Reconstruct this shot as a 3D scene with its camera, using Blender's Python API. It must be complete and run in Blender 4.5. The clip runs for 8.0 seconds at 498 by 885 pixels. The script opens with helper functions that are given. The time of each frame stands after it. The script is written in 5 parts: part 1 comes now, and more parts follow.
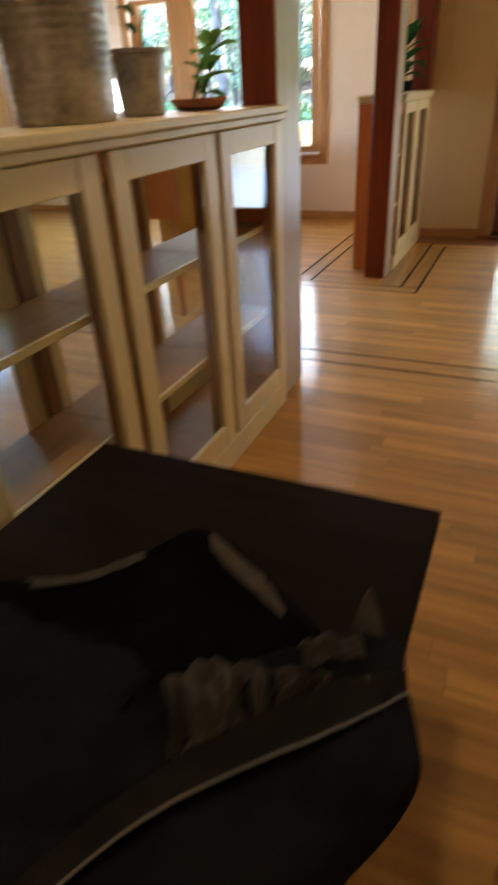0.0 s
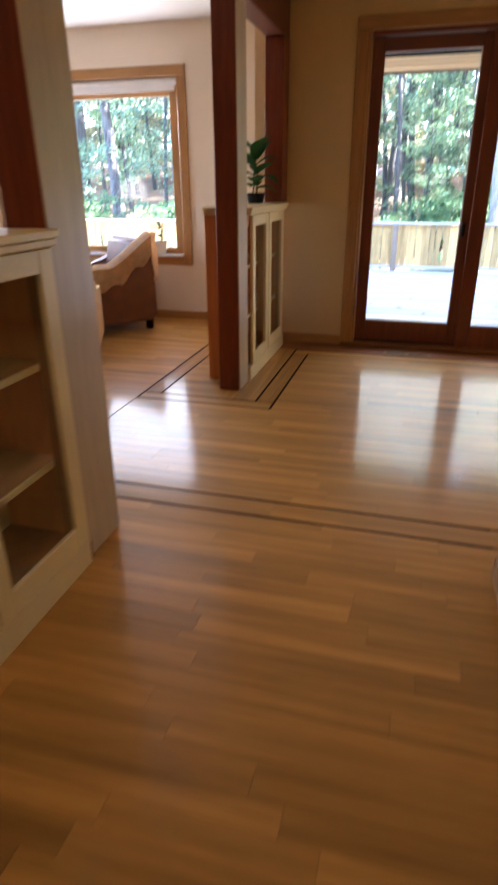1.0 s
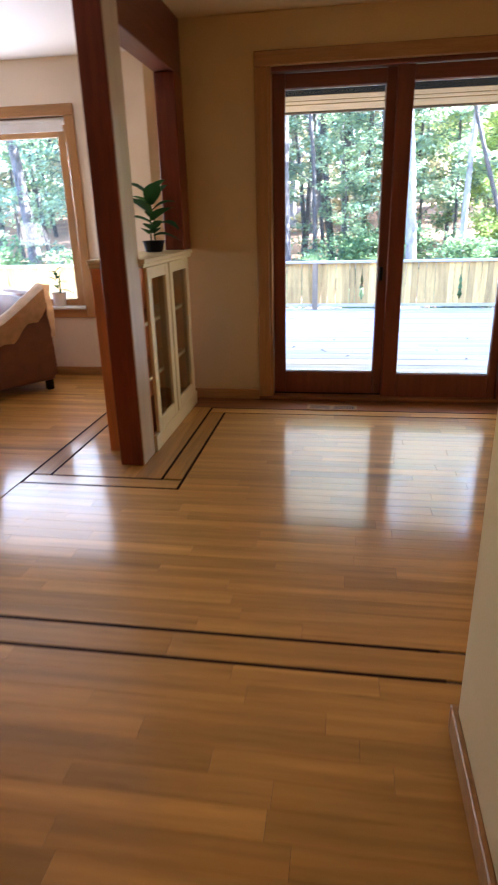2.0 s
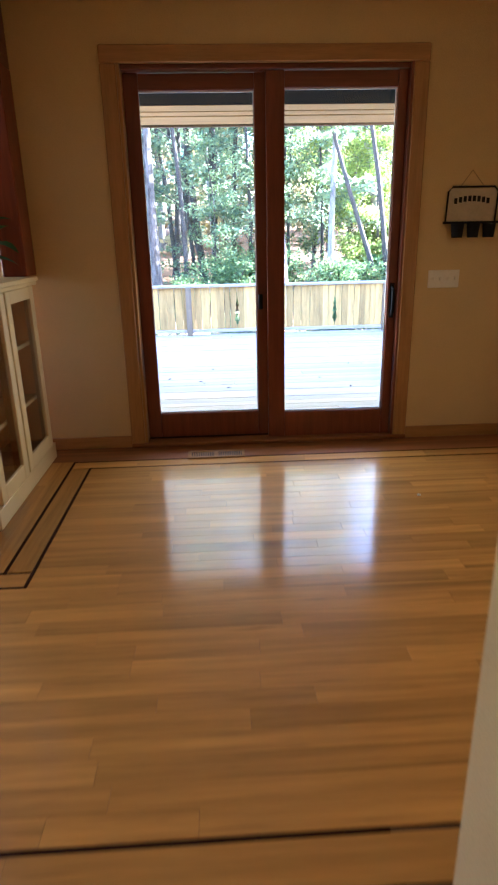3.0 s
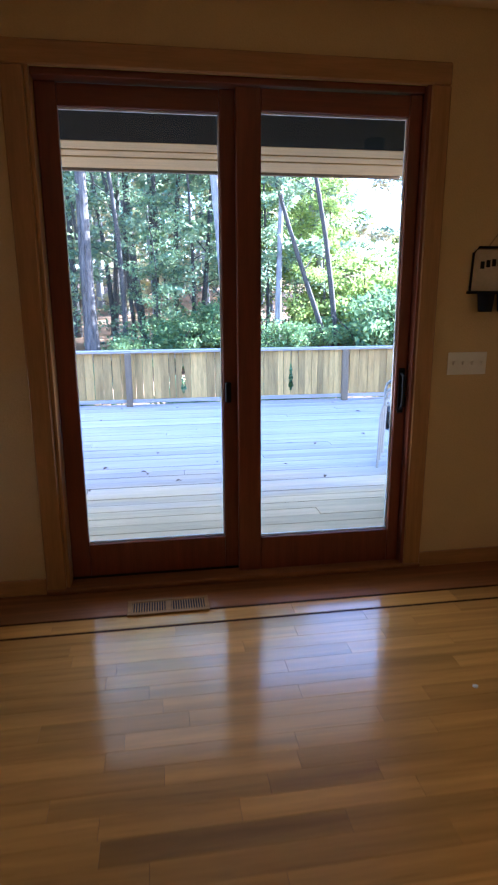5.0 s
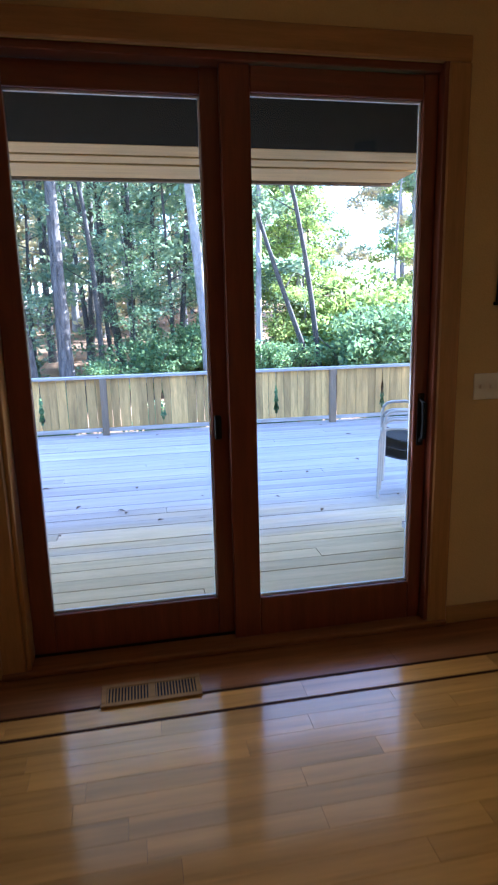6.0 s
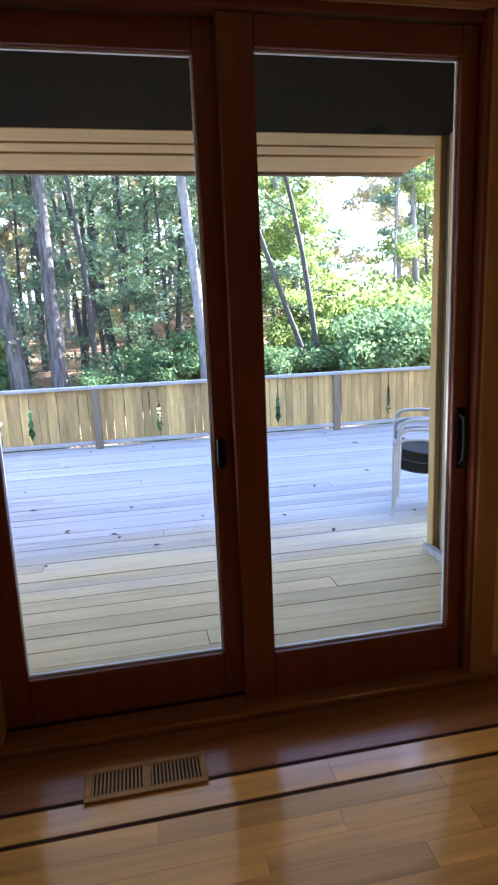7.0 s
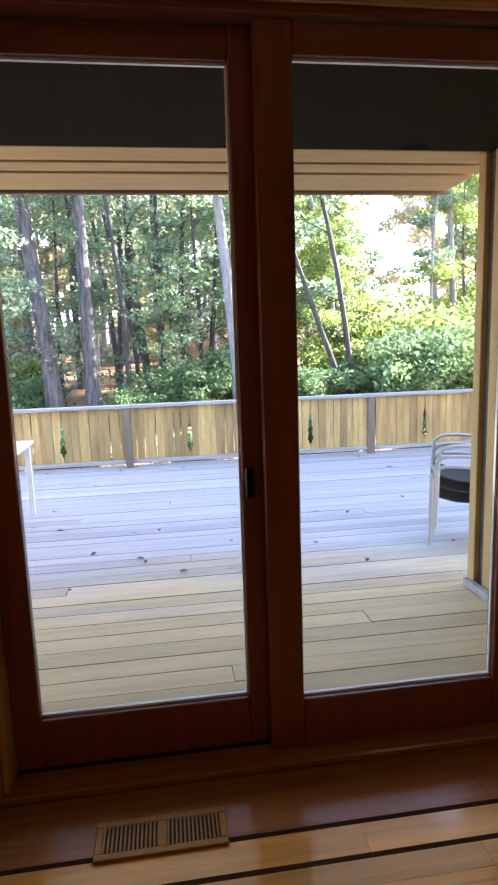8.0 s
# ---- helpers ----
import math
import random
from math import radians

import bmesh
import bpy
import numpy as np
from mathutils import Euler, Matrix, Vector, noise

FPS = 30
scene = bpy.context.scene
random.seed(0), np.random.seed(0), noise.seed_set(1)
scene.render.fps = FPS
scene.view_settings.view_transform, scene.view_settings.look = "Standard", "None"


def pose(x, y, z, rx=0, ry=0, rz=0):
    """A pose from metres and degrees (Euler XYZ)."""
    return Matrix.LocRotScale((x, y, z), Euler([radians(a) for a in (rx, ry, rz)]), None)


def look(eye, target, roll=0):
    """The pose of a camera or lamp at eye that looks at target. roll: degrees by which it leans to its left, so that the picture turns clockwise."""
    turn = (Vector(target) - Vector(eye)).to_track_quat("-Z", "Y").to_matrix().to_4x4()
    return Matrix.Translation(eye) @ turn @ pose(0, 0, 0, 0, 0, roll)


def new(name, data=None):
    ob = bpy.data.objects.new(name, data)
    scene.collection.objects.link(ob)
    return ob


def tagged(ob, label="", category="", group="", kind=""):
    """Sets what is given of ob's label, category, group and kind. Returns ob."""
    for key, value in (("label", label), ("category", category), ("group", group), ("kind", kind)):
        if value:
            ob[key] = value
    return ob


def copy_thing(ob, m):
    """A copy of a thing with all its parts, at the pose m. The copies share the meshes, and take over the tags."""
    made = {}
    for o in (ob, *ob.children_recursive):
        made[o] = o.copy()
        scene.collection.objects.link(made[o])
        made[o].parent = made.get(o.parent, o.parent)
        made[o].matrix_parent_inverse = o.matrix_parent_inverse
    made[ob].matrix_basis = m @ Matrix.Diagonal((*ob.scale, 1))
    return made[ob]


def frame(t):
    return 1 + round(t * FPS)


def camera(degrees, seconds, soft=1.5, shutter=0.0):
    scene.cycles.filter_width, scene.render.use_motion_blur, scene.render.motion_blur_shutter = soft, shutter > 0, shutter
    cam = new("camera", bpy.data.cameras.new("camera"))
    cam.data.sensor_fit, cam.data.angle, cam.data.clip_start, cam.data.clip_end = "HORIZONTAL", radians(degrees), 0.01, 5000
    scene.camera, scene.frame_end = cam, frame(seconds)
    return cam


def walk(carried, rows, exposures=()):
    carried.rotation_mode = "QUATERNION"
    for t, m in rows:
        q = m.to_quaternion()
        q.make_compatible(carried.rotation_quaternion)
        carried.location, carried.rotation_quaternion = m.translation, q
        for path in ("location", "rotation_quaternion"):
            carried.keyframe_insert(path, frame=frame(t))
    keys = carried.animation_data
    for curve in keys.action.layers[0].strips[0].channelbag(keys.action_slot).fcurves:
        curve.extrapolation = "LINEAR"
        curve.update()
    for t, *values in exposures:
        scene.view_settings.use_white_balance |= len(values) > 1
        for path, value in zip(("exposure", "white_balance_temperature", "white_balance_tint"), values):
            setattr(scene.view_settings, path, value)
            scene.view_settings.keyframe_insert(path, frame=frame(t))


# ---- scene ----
cam = camera(45.7, 8.0, soft=2.0, shutter=0.5)
PATH = [
    (0, (0.111, -0.001, 1.261), (-0.632, 1.549, 0.239), -3.4),
    (0.5, (0.195, 0.304, 1.293), (-0.344, 2.006, 0.392), -1.0),
    (1, (0.302, 0.649, 1.337), (-0.189, 2.413, 0.533), -0.3),
    (1.2, (0.323, 0.781, 1.336), (-0.11, 2.593, 0.607), 1.2),
    (2.3, (0.347, 1.437, 1.394), (0.121, 3.301, 0.705), -2.6),
    (2.5, (0.325, 1.559, 1.394), (0.186, 3.44, 0.729), -2.4),
    (3, (0.33, 1.913, 1.375), (0.419, 3.803, 0.727), -1.2),
    (3.5, (0.278, 2.261, 1.411), (0.379, 4.178, 0.851), -0.8),
    (4, (0.226, 2.54, 1.415), (0.491, 4.461, 0.924), -1.2),
    (4.5, (0.263, 2.837, 1.424), (0.595, 4.746, 0.927), -0.3),
    (4.7, (0.273, 2.947, 1.439), (0.561, 4.864, 0.947), -0.1),
    (6, (0.298, 3.592, 1.42), (0.661, 5.515, 1.008), -1.4),
    (6.5, (0.338, 3.836, 1.421), (0.715, 5.758, 1.017), -1.5),
    (7, (0.339, 4.002, 1.418), (0.709, 5.927, 1.021), -2.4),
    (7.5, (0.369, 4.103, 1.432), (0.701, 6.05, 1.119), -1.5),
    (8, (0.367, 4.133, 1.423), (0.636, 6.088, 1.094), -1.9),
]
EXPOSURES = [(0.0, 4.95, 5250, 9), (0.5, 4.8, 5200, 15), (1.0, 4.55, 5350, 19), (2.5, 4.55, 5250, 19), (3.5, 4.45, 5150, 18), (4.5, 3.97, 4850, 19), (6.0, 3.48, 4900, 16), (7.0, 3.42, 5450, 17), (8.0, 3.45, 6050, 20)]
walk(cam, [(t, look(eye, target, roll)) for t, eye, target, roll in PATH], EXPOSURES)

# ---- world and light ----
SUN_ELEVATION, SUN_AZIMUTH = 32.0, 78.0
world = bpy.data.worlds.new("sky")
scene.world = world
world.use_nodes = True
wn = world.node_tree.nodes
sky = wn.new("ShaderNodeTexSky")
sky.sky_type = "NISHITA"
sky.sun_disc = False
sky.sun_elevation = radians(SUN_ELEVATION)
sky.sun_rotation = radians(SUN_AZIMUTH)
wn["Background"].inputs["Strength"].default_value = 0.15
world.node_tree.links.new(sky.outputs[0], wn["Background"].inputs["Color"])

sun_data = bpy.data.lights.new("sun", "SUN")
sun_data.energy, sun_data.angle, sun_data.color = 5.0, radians(0.6), (1.0, 0.93, 0.82)
sun = new("sun", sun_data)
az, el = radians(SUN_AZIMUTH), radians(SUN_ELEVATION)
sun_dir = Vector((math.sin(az) * math.cos(el), math.cos(az) * math.cos(el), math.sin(el)))
sun.matrix_world = look(sun_dir * 50, (0, 0, 0))


def window_light(name, centre, target, width, height, power, color):
    data = bpy.data.lights.new(name, "AREA")
    data.shape, data.size, data.size_y = "RECTANGLE", width, height
    data.energy, data.color = power, color
    ob = new(name, data)
    ob.matrix_world = look(centre, target)
    return ob


window_light("door_daylight", (0.247, 5.94, 0.70), (0.247, 0.0, 1.9), 0.69, 0.95, 0.27, (1.0, 0.94, 0.80))
window_light("door_daylight", (1.127, 5.94, 0.70), (1.127, 0.0, 1.9), 0.69, 0.95, 0.27, (1.0, 0.94, 0.80))
window_light("bay_daylight", (-3.1, 6.59, 1.4), (-3.1, 0.0, 2.4), 2.1, 1.4, 2.9, (1.0, 0.97, 0.93))


# ---- materials ----
def material(name, color, rough=0.5, spread=0.12, scale=6.0, stretch=(1, 1, 1), bump=0.1, bump_scale=60.0, metal=0.0,
             random_by="", coat=0.0, coat_rough=0.1, dark=None, world_space=False, sheen=0.0, specular=0.5, figure=0.0):
    """A surface with slow stains, fine grain and relief. random_by: '', 'object' or 'island'."""
    m = bpy.data.materials.new(name)
    m.use_nodes = True
    nt = m.node_tree
    n, l = nt.nodes, nt.links
    b = n["Principled BSDF"]
    if world_space:
        src = n.new("ShaderNodeNewGeometry").outputs["Position"]
    else:
        src = n.new("ShaderNodeTexCoord").outputs["Object"]
    rnd = None
    if random_by == "object":
        rnd = n.new("ShaderNodeObjectInfo").outputs["Random"]
    elif random_by == "island":
        rnd = n.new("ShaderNodeNewGeometry").outputs["Random Per Island"]
    mp = n.new("ShaderNodeMapping")
    mp.inputs["Scale"].default_value = stretch
    l.new(src, mp.inputs["Vector"])
    vec = mp.outputs[0]
    if rnd is not None:
        mul = n.new("ShaderNodeMath")
        mul.operation = "MULTIPLY"
        mul.inputs[1].default_value = 37.0
        l.new(rnd, mul.inputs[0])
        add = n.new("ShaderNodeVectorMath")
        add.operation = "ADD"
        l.new(vec, add.inputs[0])
        l.new(mul.outputs[0], add.inputs[1])
        vec = add.outputs[0]
    big = n.new("ShaderNodeTexNoise")
    big.inputs["Scale"].default_value, big.inputs["Detail"].default_value = scale, 4
    l.new(vec, big.inputs["Vector"])
    fine = n.new("ShaderNodeTexNoise")
    fine.inputs["Scale"].default_value, fine.inputs["Detail"].default_value = bump_scale, 3
    l.new(vec, fine.inputs["Vector"])
    ramp = n.new("ShaderNodeValToRGB")
    lo = dark or [c * (1 - 2.2 * spread) for c in color]
    hi = [min(1, c * (1 + 1.4 * spread)) for c in color]
    ramp.color_ramp.elements[0].position, ramp.color_ramp.elements[1].position = 0.3, 0.7
    ramp.color_ramp.elements[0].color = (*lo, 1)
    ramp.color_ramp.elements[1].color = (*hi, 1)
    mixv = n.new("ShaderNodeMath")
    mixv.operation = "MULTIPLY_ADD"
    mixv.inputs[1].default_value, mixv.inputs[2].default_value = 0.35, 0.0
    l.new(fine.outputs["Fac"], mixv.inputs[0])
    tot = n.new("ShaderNodeMath")
    tot.operation = "MULTIPLY_ADD"
    tot.inputs[1].default_value = 0.65
    l.new(big.outputs["Fac"], tot.inputs[0])
    l.new(mixv.outputs[0], tot.inputs[2])
    l.new(tot.outputs[0], ramp.inputs[0])
    col = ramp.outputs[0]
    if rnd is not None:
        hsv = n.new("ShaderNodeHueSaturation")
        mr = n.new("ShaderNodeMapRange")
        mr.inputs["To Min"].default_value, mr.inputs["To Max"].default_value = 1 - 1.8 * spread, 1 + 1.3 * spread
        l.new(rnd, mr.inputs["Value"])
        l.new(mr.outputs[0], hsv.inputs["Value"])
        l.new(col, hsv.inputs["Color"])
        col = hsv.outputs[0]
    if figure:
        # open grain in long streaks, and short dark mineral flecks
        for size, lo_at, hi_at, least in ((2.4, 0.38, 0.62, 1 - figure), (1.1, 0.30, 0.40, 1 - 1.5 * figure), (9.0, 0.27, 0.36, 1 - 1.3 * figure)):
            streak = n.new("ShaderNodeTexNoise")
            streak.inputs["Scale"].default_value, streak.inputs["Detail"].default_value = size, 5
            l.new(vec, streak.inputs["Vector"])
            fade = n.new("ShaderNodeMapRange")
            fade.inputs["From Min"].default_value, fade.inputs["From Max"].default_value = lo_at, hi_at
            fade.inputs["To Min"].default_value, fade.inputs["To Max"].default_value = least, 1.0
            l.new(streak.outputs["Fac"], fade.inputs["Value"])
            grain = n.new("ShaderNodeMix")
            grain.data_type, grain.blend_type = "RGBA", "MULTIPLY"
            grain.inputs[0].default_value = 1.0
            l.new(col, grain.inputs[6])
            l.new(fade.outputs[0], grain.inputs[7])
            col = grain.outputs[2]
    l.new(col, b.inputs["Base Color"])
    rr = n.new("ShaderNodeMapRange")
    rr.inputs["To Min"].default_value, rr.inputs["To Max"].default_value = max(0.02, rough - 0.07), min(1, rough + 0.07)
    l.new(fine.outputs["Fac"], rr.inputs["Value"])
    l.new(rr.outputs[0], b.inputs["Roughness"])
    b.inputs["Metallic"].default_value = metal
    b.inputs["Coat Weight"].default_value, b.inputs["Coat Roughness"].default_value = coat, coat_rough
    b.inputs["Sheen Weight"].default_value = sheen
    b.inputs["Specular IOR Level"].default_value = specular
    if bump:
        bp = n.new("ShaderNodeBump")
        bp.inputs["Strength"].default_value, bp.inputs["Distance"].default_value = bump, 0.01
        l.new(fine.outputs["Fac"], bp.inputs["Height"])
        l.new(bp.outputs[0], b.inputs["Normal"])
    return m


def glass_material(name, tint=(1, 1, 1), gloss=1.0):
    m = bpy.data.materials.new(name)
    m.use_nodes = True
    n, l = m.node_tree.nodes, m.node_tree.links
    n.remove(n["Principled BSDF"])
    clear = n.new("ShaderNodeBsdfTransparent")
    clear.inputs[0].default_value = (*tint, 1)
    shine = n.new("ShaderNodeBsdfGlossy")
    shine.inputs["Roughness"].default_value = 0.02
    facing = n.new("ShaderNodeLayerWeight")
    facing.inputs["Blend"].default_value = 0.5
    fres = n.new("ShaderNodeMath")
    fres.operation = "POWER"
    fres.inputs[1].default_value = 4.0
    l.new(facing.outputs["Facing"], fres.inputs[0])
    mul = n.new("ShaderNodeMath")
    mul.operation = "MULTIPLY_ADD"
    mul.inputs[1].default_value, mul.inputs[2].default_value = 0.8 * gloss, 0.03 * gloss
    mix = n.new("ShaderNodeMixShader")
    l.new(fres.outputs[0], mul.inputs[0])
    l.new(mul.outputs[0], mix.inputs[0])
    l.new(clear.outputs[0], mix.inputs[1])
    l.new(shine.outputs[0], mix.inputs[2])
    l.new(mix.outputs[0], n["Material Output"].inputs[0])
    return m


def leaf_material(name, color, spread=0.35):
    m = bpy.data.materials.new(name)
    m.use_nodes = True
    n, l = m.node_tree.nodes, m.node_tree.links
    b = n["Principled BSDF"]
    g = n.new("ShaderNodeNewGeometry")
    ramp = n.new("ShaderNodeValToRGB")
    ramp.color_ramp.elements[0].color = (*[c * (1 - spread) for c in color], 1)
    ramp.color_ramp.elements[1].color = (*[c * (1 + spread) for c in color], 1)
    mid = ramp.color_ramp.elements.new(0.9)
    mid.color = (color[0] * 1.5, color[1] * 1.15, color[2] * 0.8, 1)
    l.new(g.outputs["Random Per Island"], ramp.inputs[0])
    l.new(ramp.outputs[0], b.inputs["Base Color"])
    b.inputs["Roughness"].default_value = 0.75
    b.inputs["Specular IOR Level"].default_value = 0.15
    tr = n.new("ShaderNodeBsdfTranslucent")
    l.new(ramp.outputs[0], tr.inputs[0])
    mix = n.new("ShaderNodeMixShader")
    mix.inputs[0].default_value = 0.5
    l.new(b.outputs[0], mix.inputs[1])
    l.new(tr.outputs[0], mix.inputs[2])
    l.new(mix.outputs[0], n["Material Output"].inputs[0])
    return m


WALL = material("cream_wall_paint", (0.66, 0.49, 0.24), 0.9, 0.05, 1.3, bump=0.2, bump_scale=140, world_space=True, specular=0.0)
LIVING_WALL = material("warm_white_wall_paint", (0.80, 0.69, 0.55), 0.9, 0.04, 1.3, bump=0.15, bump_scale=140, world_space=True, specular=0.0)
CEILING = material("white_ceiling_paint", (0.80, 0.77, 0.72), 0.8, 0.02, 1.0, bump=0.08, bump_scale=150, world_space=True)
FLOOR_X = material("oak_plank_lengthwise", (0.56, 0.285, 0.058), 0.5, 0.10, 5.0, (0.35, 7, 1), 0.04, 30, random_by="object", world_space=True, coat=0.60, coat_rough=0.125, specular=0.1, figure=0.22)
FLOOR_REST = material("oak_plank_field", (0.56, 0.285, 0.058), 0.5, 0.10, 5.0, (0.35, 7, 1), 0.04, 30, random_by="island", world_space=True, coat=0.60, coat_rough=0.125, specular=0.1, figure=0.22)
FLOOR_Y = material("oak_plank_border", (0.53, 0.27, 0.055), 0.5, 0.11, 5.0, (7, 0.35, 1), 0.04, 30, random_by="object", world_space=True, coat=0.60, coat_rough=0.125, specular=0.1, figure=0.22)
RED_BORDER = material("red_brown_border_wood", (0.285, 0.118, 0.038), 0.5, 0.14, 5.0, (0.35, 7, 1), 0.04, 30, world_space=True, coat=0.35, coat_rough=0.2, specular=0.1, figure=0.2)
SUBFLOOR = material("dark_joint", (0.10, 0.05, 0.02), 0.8, 0.1, world_space=True)
WALNUT = material("walnut_inlay", (0.034, 0.013, 0.006), 0.7, 0.15, 8, (0.5, 3, 1), 0.03, 40, world_space=True, specular=0.04)
FIR = material("golden_fir_trim", (0.400, 0.205, 0.062), 0.38, 0.12, 6.0, (5, 5, 0.4), 0.05, 30, world_space=True)
FIR_FLAT = material("golden_fir_rail", (0.400, 0.205, 0.062), 0.38, 0.12, 6.0, (0.4, 5, 5), 0.05, 30, world_space=True)
REDWOOD = material("red_brown_stained_timber", (0.195, 0.039, 0.011), 0.34, 0.16, 7.0, (5, 5, 0.35), 0.04, 30, world_space=True, coat=0.1, coat_rough=0.24, specular=0.3)
REDWOOD_Y = material("red_brown_stained_beam", (0.13, 0.034, 0.012), 0.38, 0.16, 7.0, (5, 0.35, 5), 0.06, 30, world_space=True)
DOORWOOD = material("dark_red_door_timber", (0.185, 0.046, 0.017), 0.36, 0.14, 6.0, (5, 5, 0.35), 0.05, 30, world_space=True)
DOORWOOD_X = material("dark_red_door_rail", (0.185, 0.046, 0.017), 0.36, 0.14, 6.0, (0.35, 5, 5), 0.05, 30, world_space=True)
CREAM = material("cream_cabinet_paint", (0.75, 0.61, 0.31), 0.38, 0.04, 3.0, bump=0.05, bump_scale=90)
ORANGE_FIR = material("orange_fir_panel", (0.62, 0.22, 0.05), 0.40, 0.12, 5.0, (4, 4, 0.35), 0.05, 30, world_space=True)
MULLION = material("brown_fir_mullion", (0.26, 0.105, 0.03), 0.45, 0.12, 5.0, (4, 4, 0.35), 0.05, 30, world_space=True)
SHELF_WOOD = material("maple_shelf", (0.47, 0.26, 0.10), 0.5, 0.08, 5, (5, 0.4, 5), 0.04, 30, world_space=True, specular=0.2)
GLASS = glass_material("clear_glass")
CAB_GLASS = glass_material("cabinet_glass", (0.96, 0.98, 0.95), 1.0)
BLACK_METAL = material("black_metal", (0.010, 0.010, 0.011), 0.6, 0.2, 20, bump=0.05, specular=0.15)
BRONZE = material("dark_bronze", (0.03, 0.02, 0.015), 0.35, 0.2, 20, metal=0.7)
STEEL = material("galvanised_steel", (0.42, 0.38, 0.33), 0.46, 0.28, 9, bump=0.08, metal=1.0)
WHITE_PLASTIC = material("white_plastic", (0.80, 0.77, 0.70), 0.35, 0.02, 20, bump=0.0)
WHITE_PAINT = material("white_paint", (0.80, 0.80, 0.78), 0.45, 0.03, 10)
VENT_BRASS = material("tan_vent_metal", (0.30, 0.165, 0.055), 0.65, 0.1, 20, specular=0.15)
DARK_TABLE = material("espresso_table_wood", (0.013, 0.008, 0.005), 0.7, 0.2, 6, (0.5, 4, 4), 0.08, 40, world_space=True, specular=0.05)
TABLE_LEG = material("tan_leg_wood", (0.30, 0.15, 0.06), 0.45, 0.15, 6, (4, 4, 0.5), 0.05)
BAG_CLOTH = material("black_nylon", (0.009, 0.0095, 0.012), 0.9, 0.3, 14, bump=0.4, bump_scale=220, specular=0.08)
BAG_LINING = material("grey_brown_lining", (0.12, 0.10, 0.075), 0.8, 0.3, 12, bump=0.3, bump_scale=160)
BAG_BAND = material("dark_zip_band", (0.026, 0.023, 0.018), 0.85, 0.2, 16, bump=0.3, bump_scale=200, specular=0.2)
PIPING = material("grey_piping", (0.15, 0.14, 0.12), 0.6, 0.1, 20)
LEATHER = material("brown_leather", (0.150, 0.050, 0.020), 0.42, 0.2, 7, bump=0.25, bump_scale=120)
THROW = material("beige_wool_throw", (0.66, 0.44, 0.24), 0.9, 0.12, 14, bump=0.6, bump_scale=140, sheen=0.3)
YELLOW_CLOTH = material("mustard_upholstery", (0.60, 0.37, 0.06), 0.8, 0.08, 10, bump=0.4, bump_scale=200, sheen=0.2)
DARK_CLOTH = material("dark_grey_cushion", (0.06, 0.055, 0.07), 0.85, 0.2, 10, bump=0.4, bump_scale=150)
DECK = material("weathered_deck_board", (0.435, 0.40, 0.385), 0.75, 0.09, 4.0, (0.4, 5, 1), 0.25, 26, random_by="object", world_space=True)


def blend_deck(m, tan, y0, y1):
    """Boards are tan close to the house and grey further out, in ragged streaks."""
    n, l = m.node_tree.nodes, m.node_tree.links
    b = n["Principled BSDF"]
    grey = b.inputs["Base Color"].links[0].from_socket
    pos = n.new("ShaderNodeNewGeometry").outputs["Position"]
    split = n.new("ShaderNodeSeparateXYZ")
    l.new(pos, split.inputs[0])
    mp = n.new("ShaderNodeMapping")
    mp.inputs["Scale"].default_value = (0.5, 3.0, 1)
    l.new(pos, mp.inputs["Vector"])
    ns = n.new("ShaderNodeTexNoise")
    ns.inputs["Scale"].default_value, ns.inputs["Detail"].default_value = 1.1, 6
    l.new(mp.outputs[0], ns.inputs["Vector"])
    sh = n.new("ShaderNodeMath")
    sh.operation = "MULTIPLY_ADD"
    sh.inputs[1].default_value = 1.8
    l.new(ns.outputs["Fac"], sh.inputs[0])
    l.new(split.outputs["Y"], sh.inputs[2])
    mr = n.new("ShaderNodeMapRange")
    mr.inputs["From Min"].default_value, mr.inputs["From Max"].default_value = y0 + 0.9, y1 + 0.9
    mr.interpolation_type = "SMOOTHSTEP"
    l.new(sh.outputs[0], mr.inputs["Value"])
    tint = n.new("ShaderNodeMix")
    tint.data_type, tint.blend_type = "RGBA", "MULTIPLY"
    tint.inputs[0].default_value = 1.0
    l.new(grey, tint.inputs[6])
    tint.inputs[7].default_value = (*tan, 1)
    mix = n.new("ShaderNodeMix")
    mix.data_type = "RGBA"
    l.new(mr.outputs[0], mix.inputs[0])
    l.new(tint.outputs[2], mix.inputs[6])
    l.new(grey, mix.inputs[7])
    # knots and dark flecks
    vor = n.new("ShaderNodeTexVoronoi")
    vor.inputs["Scale"].default_value = 2.3
    mp2 = n.new("ShaderNodeMapping")
    mp2.inputs["Scale"].default_value = (0.8, 1.9, 1)
    l.new(pos, mp2.inputs["Vector"])
    l.new(mp2.outputs[0], vor.inputs["Vector"])
    kr = n.new("ShaderNodeMapRange")
    kr.inputs["From Min"].default_value, kr.inputs["From Max"].default_value = 0.03, 0.09
    kr.inputs["To Min"].default_value, kr.inputs["To Max"].default_value = 0.45, 1.0
    l.new(vor.outputs["Distance"], kr.inputs["Value"])
    knot = n.new("ShaderNodeMix")
    knot.data_type, knot.blend_type = "RGBA", "MULTIPLY"
    knot.inputs[0].default_value = 1.0
    l.new(mix.outputs[2], knot.inputs[6])
    l.new(kr.outputs[0], knot.inputs[7])
    l.new(knot.outputs[2], b.inputs["Base Color"])


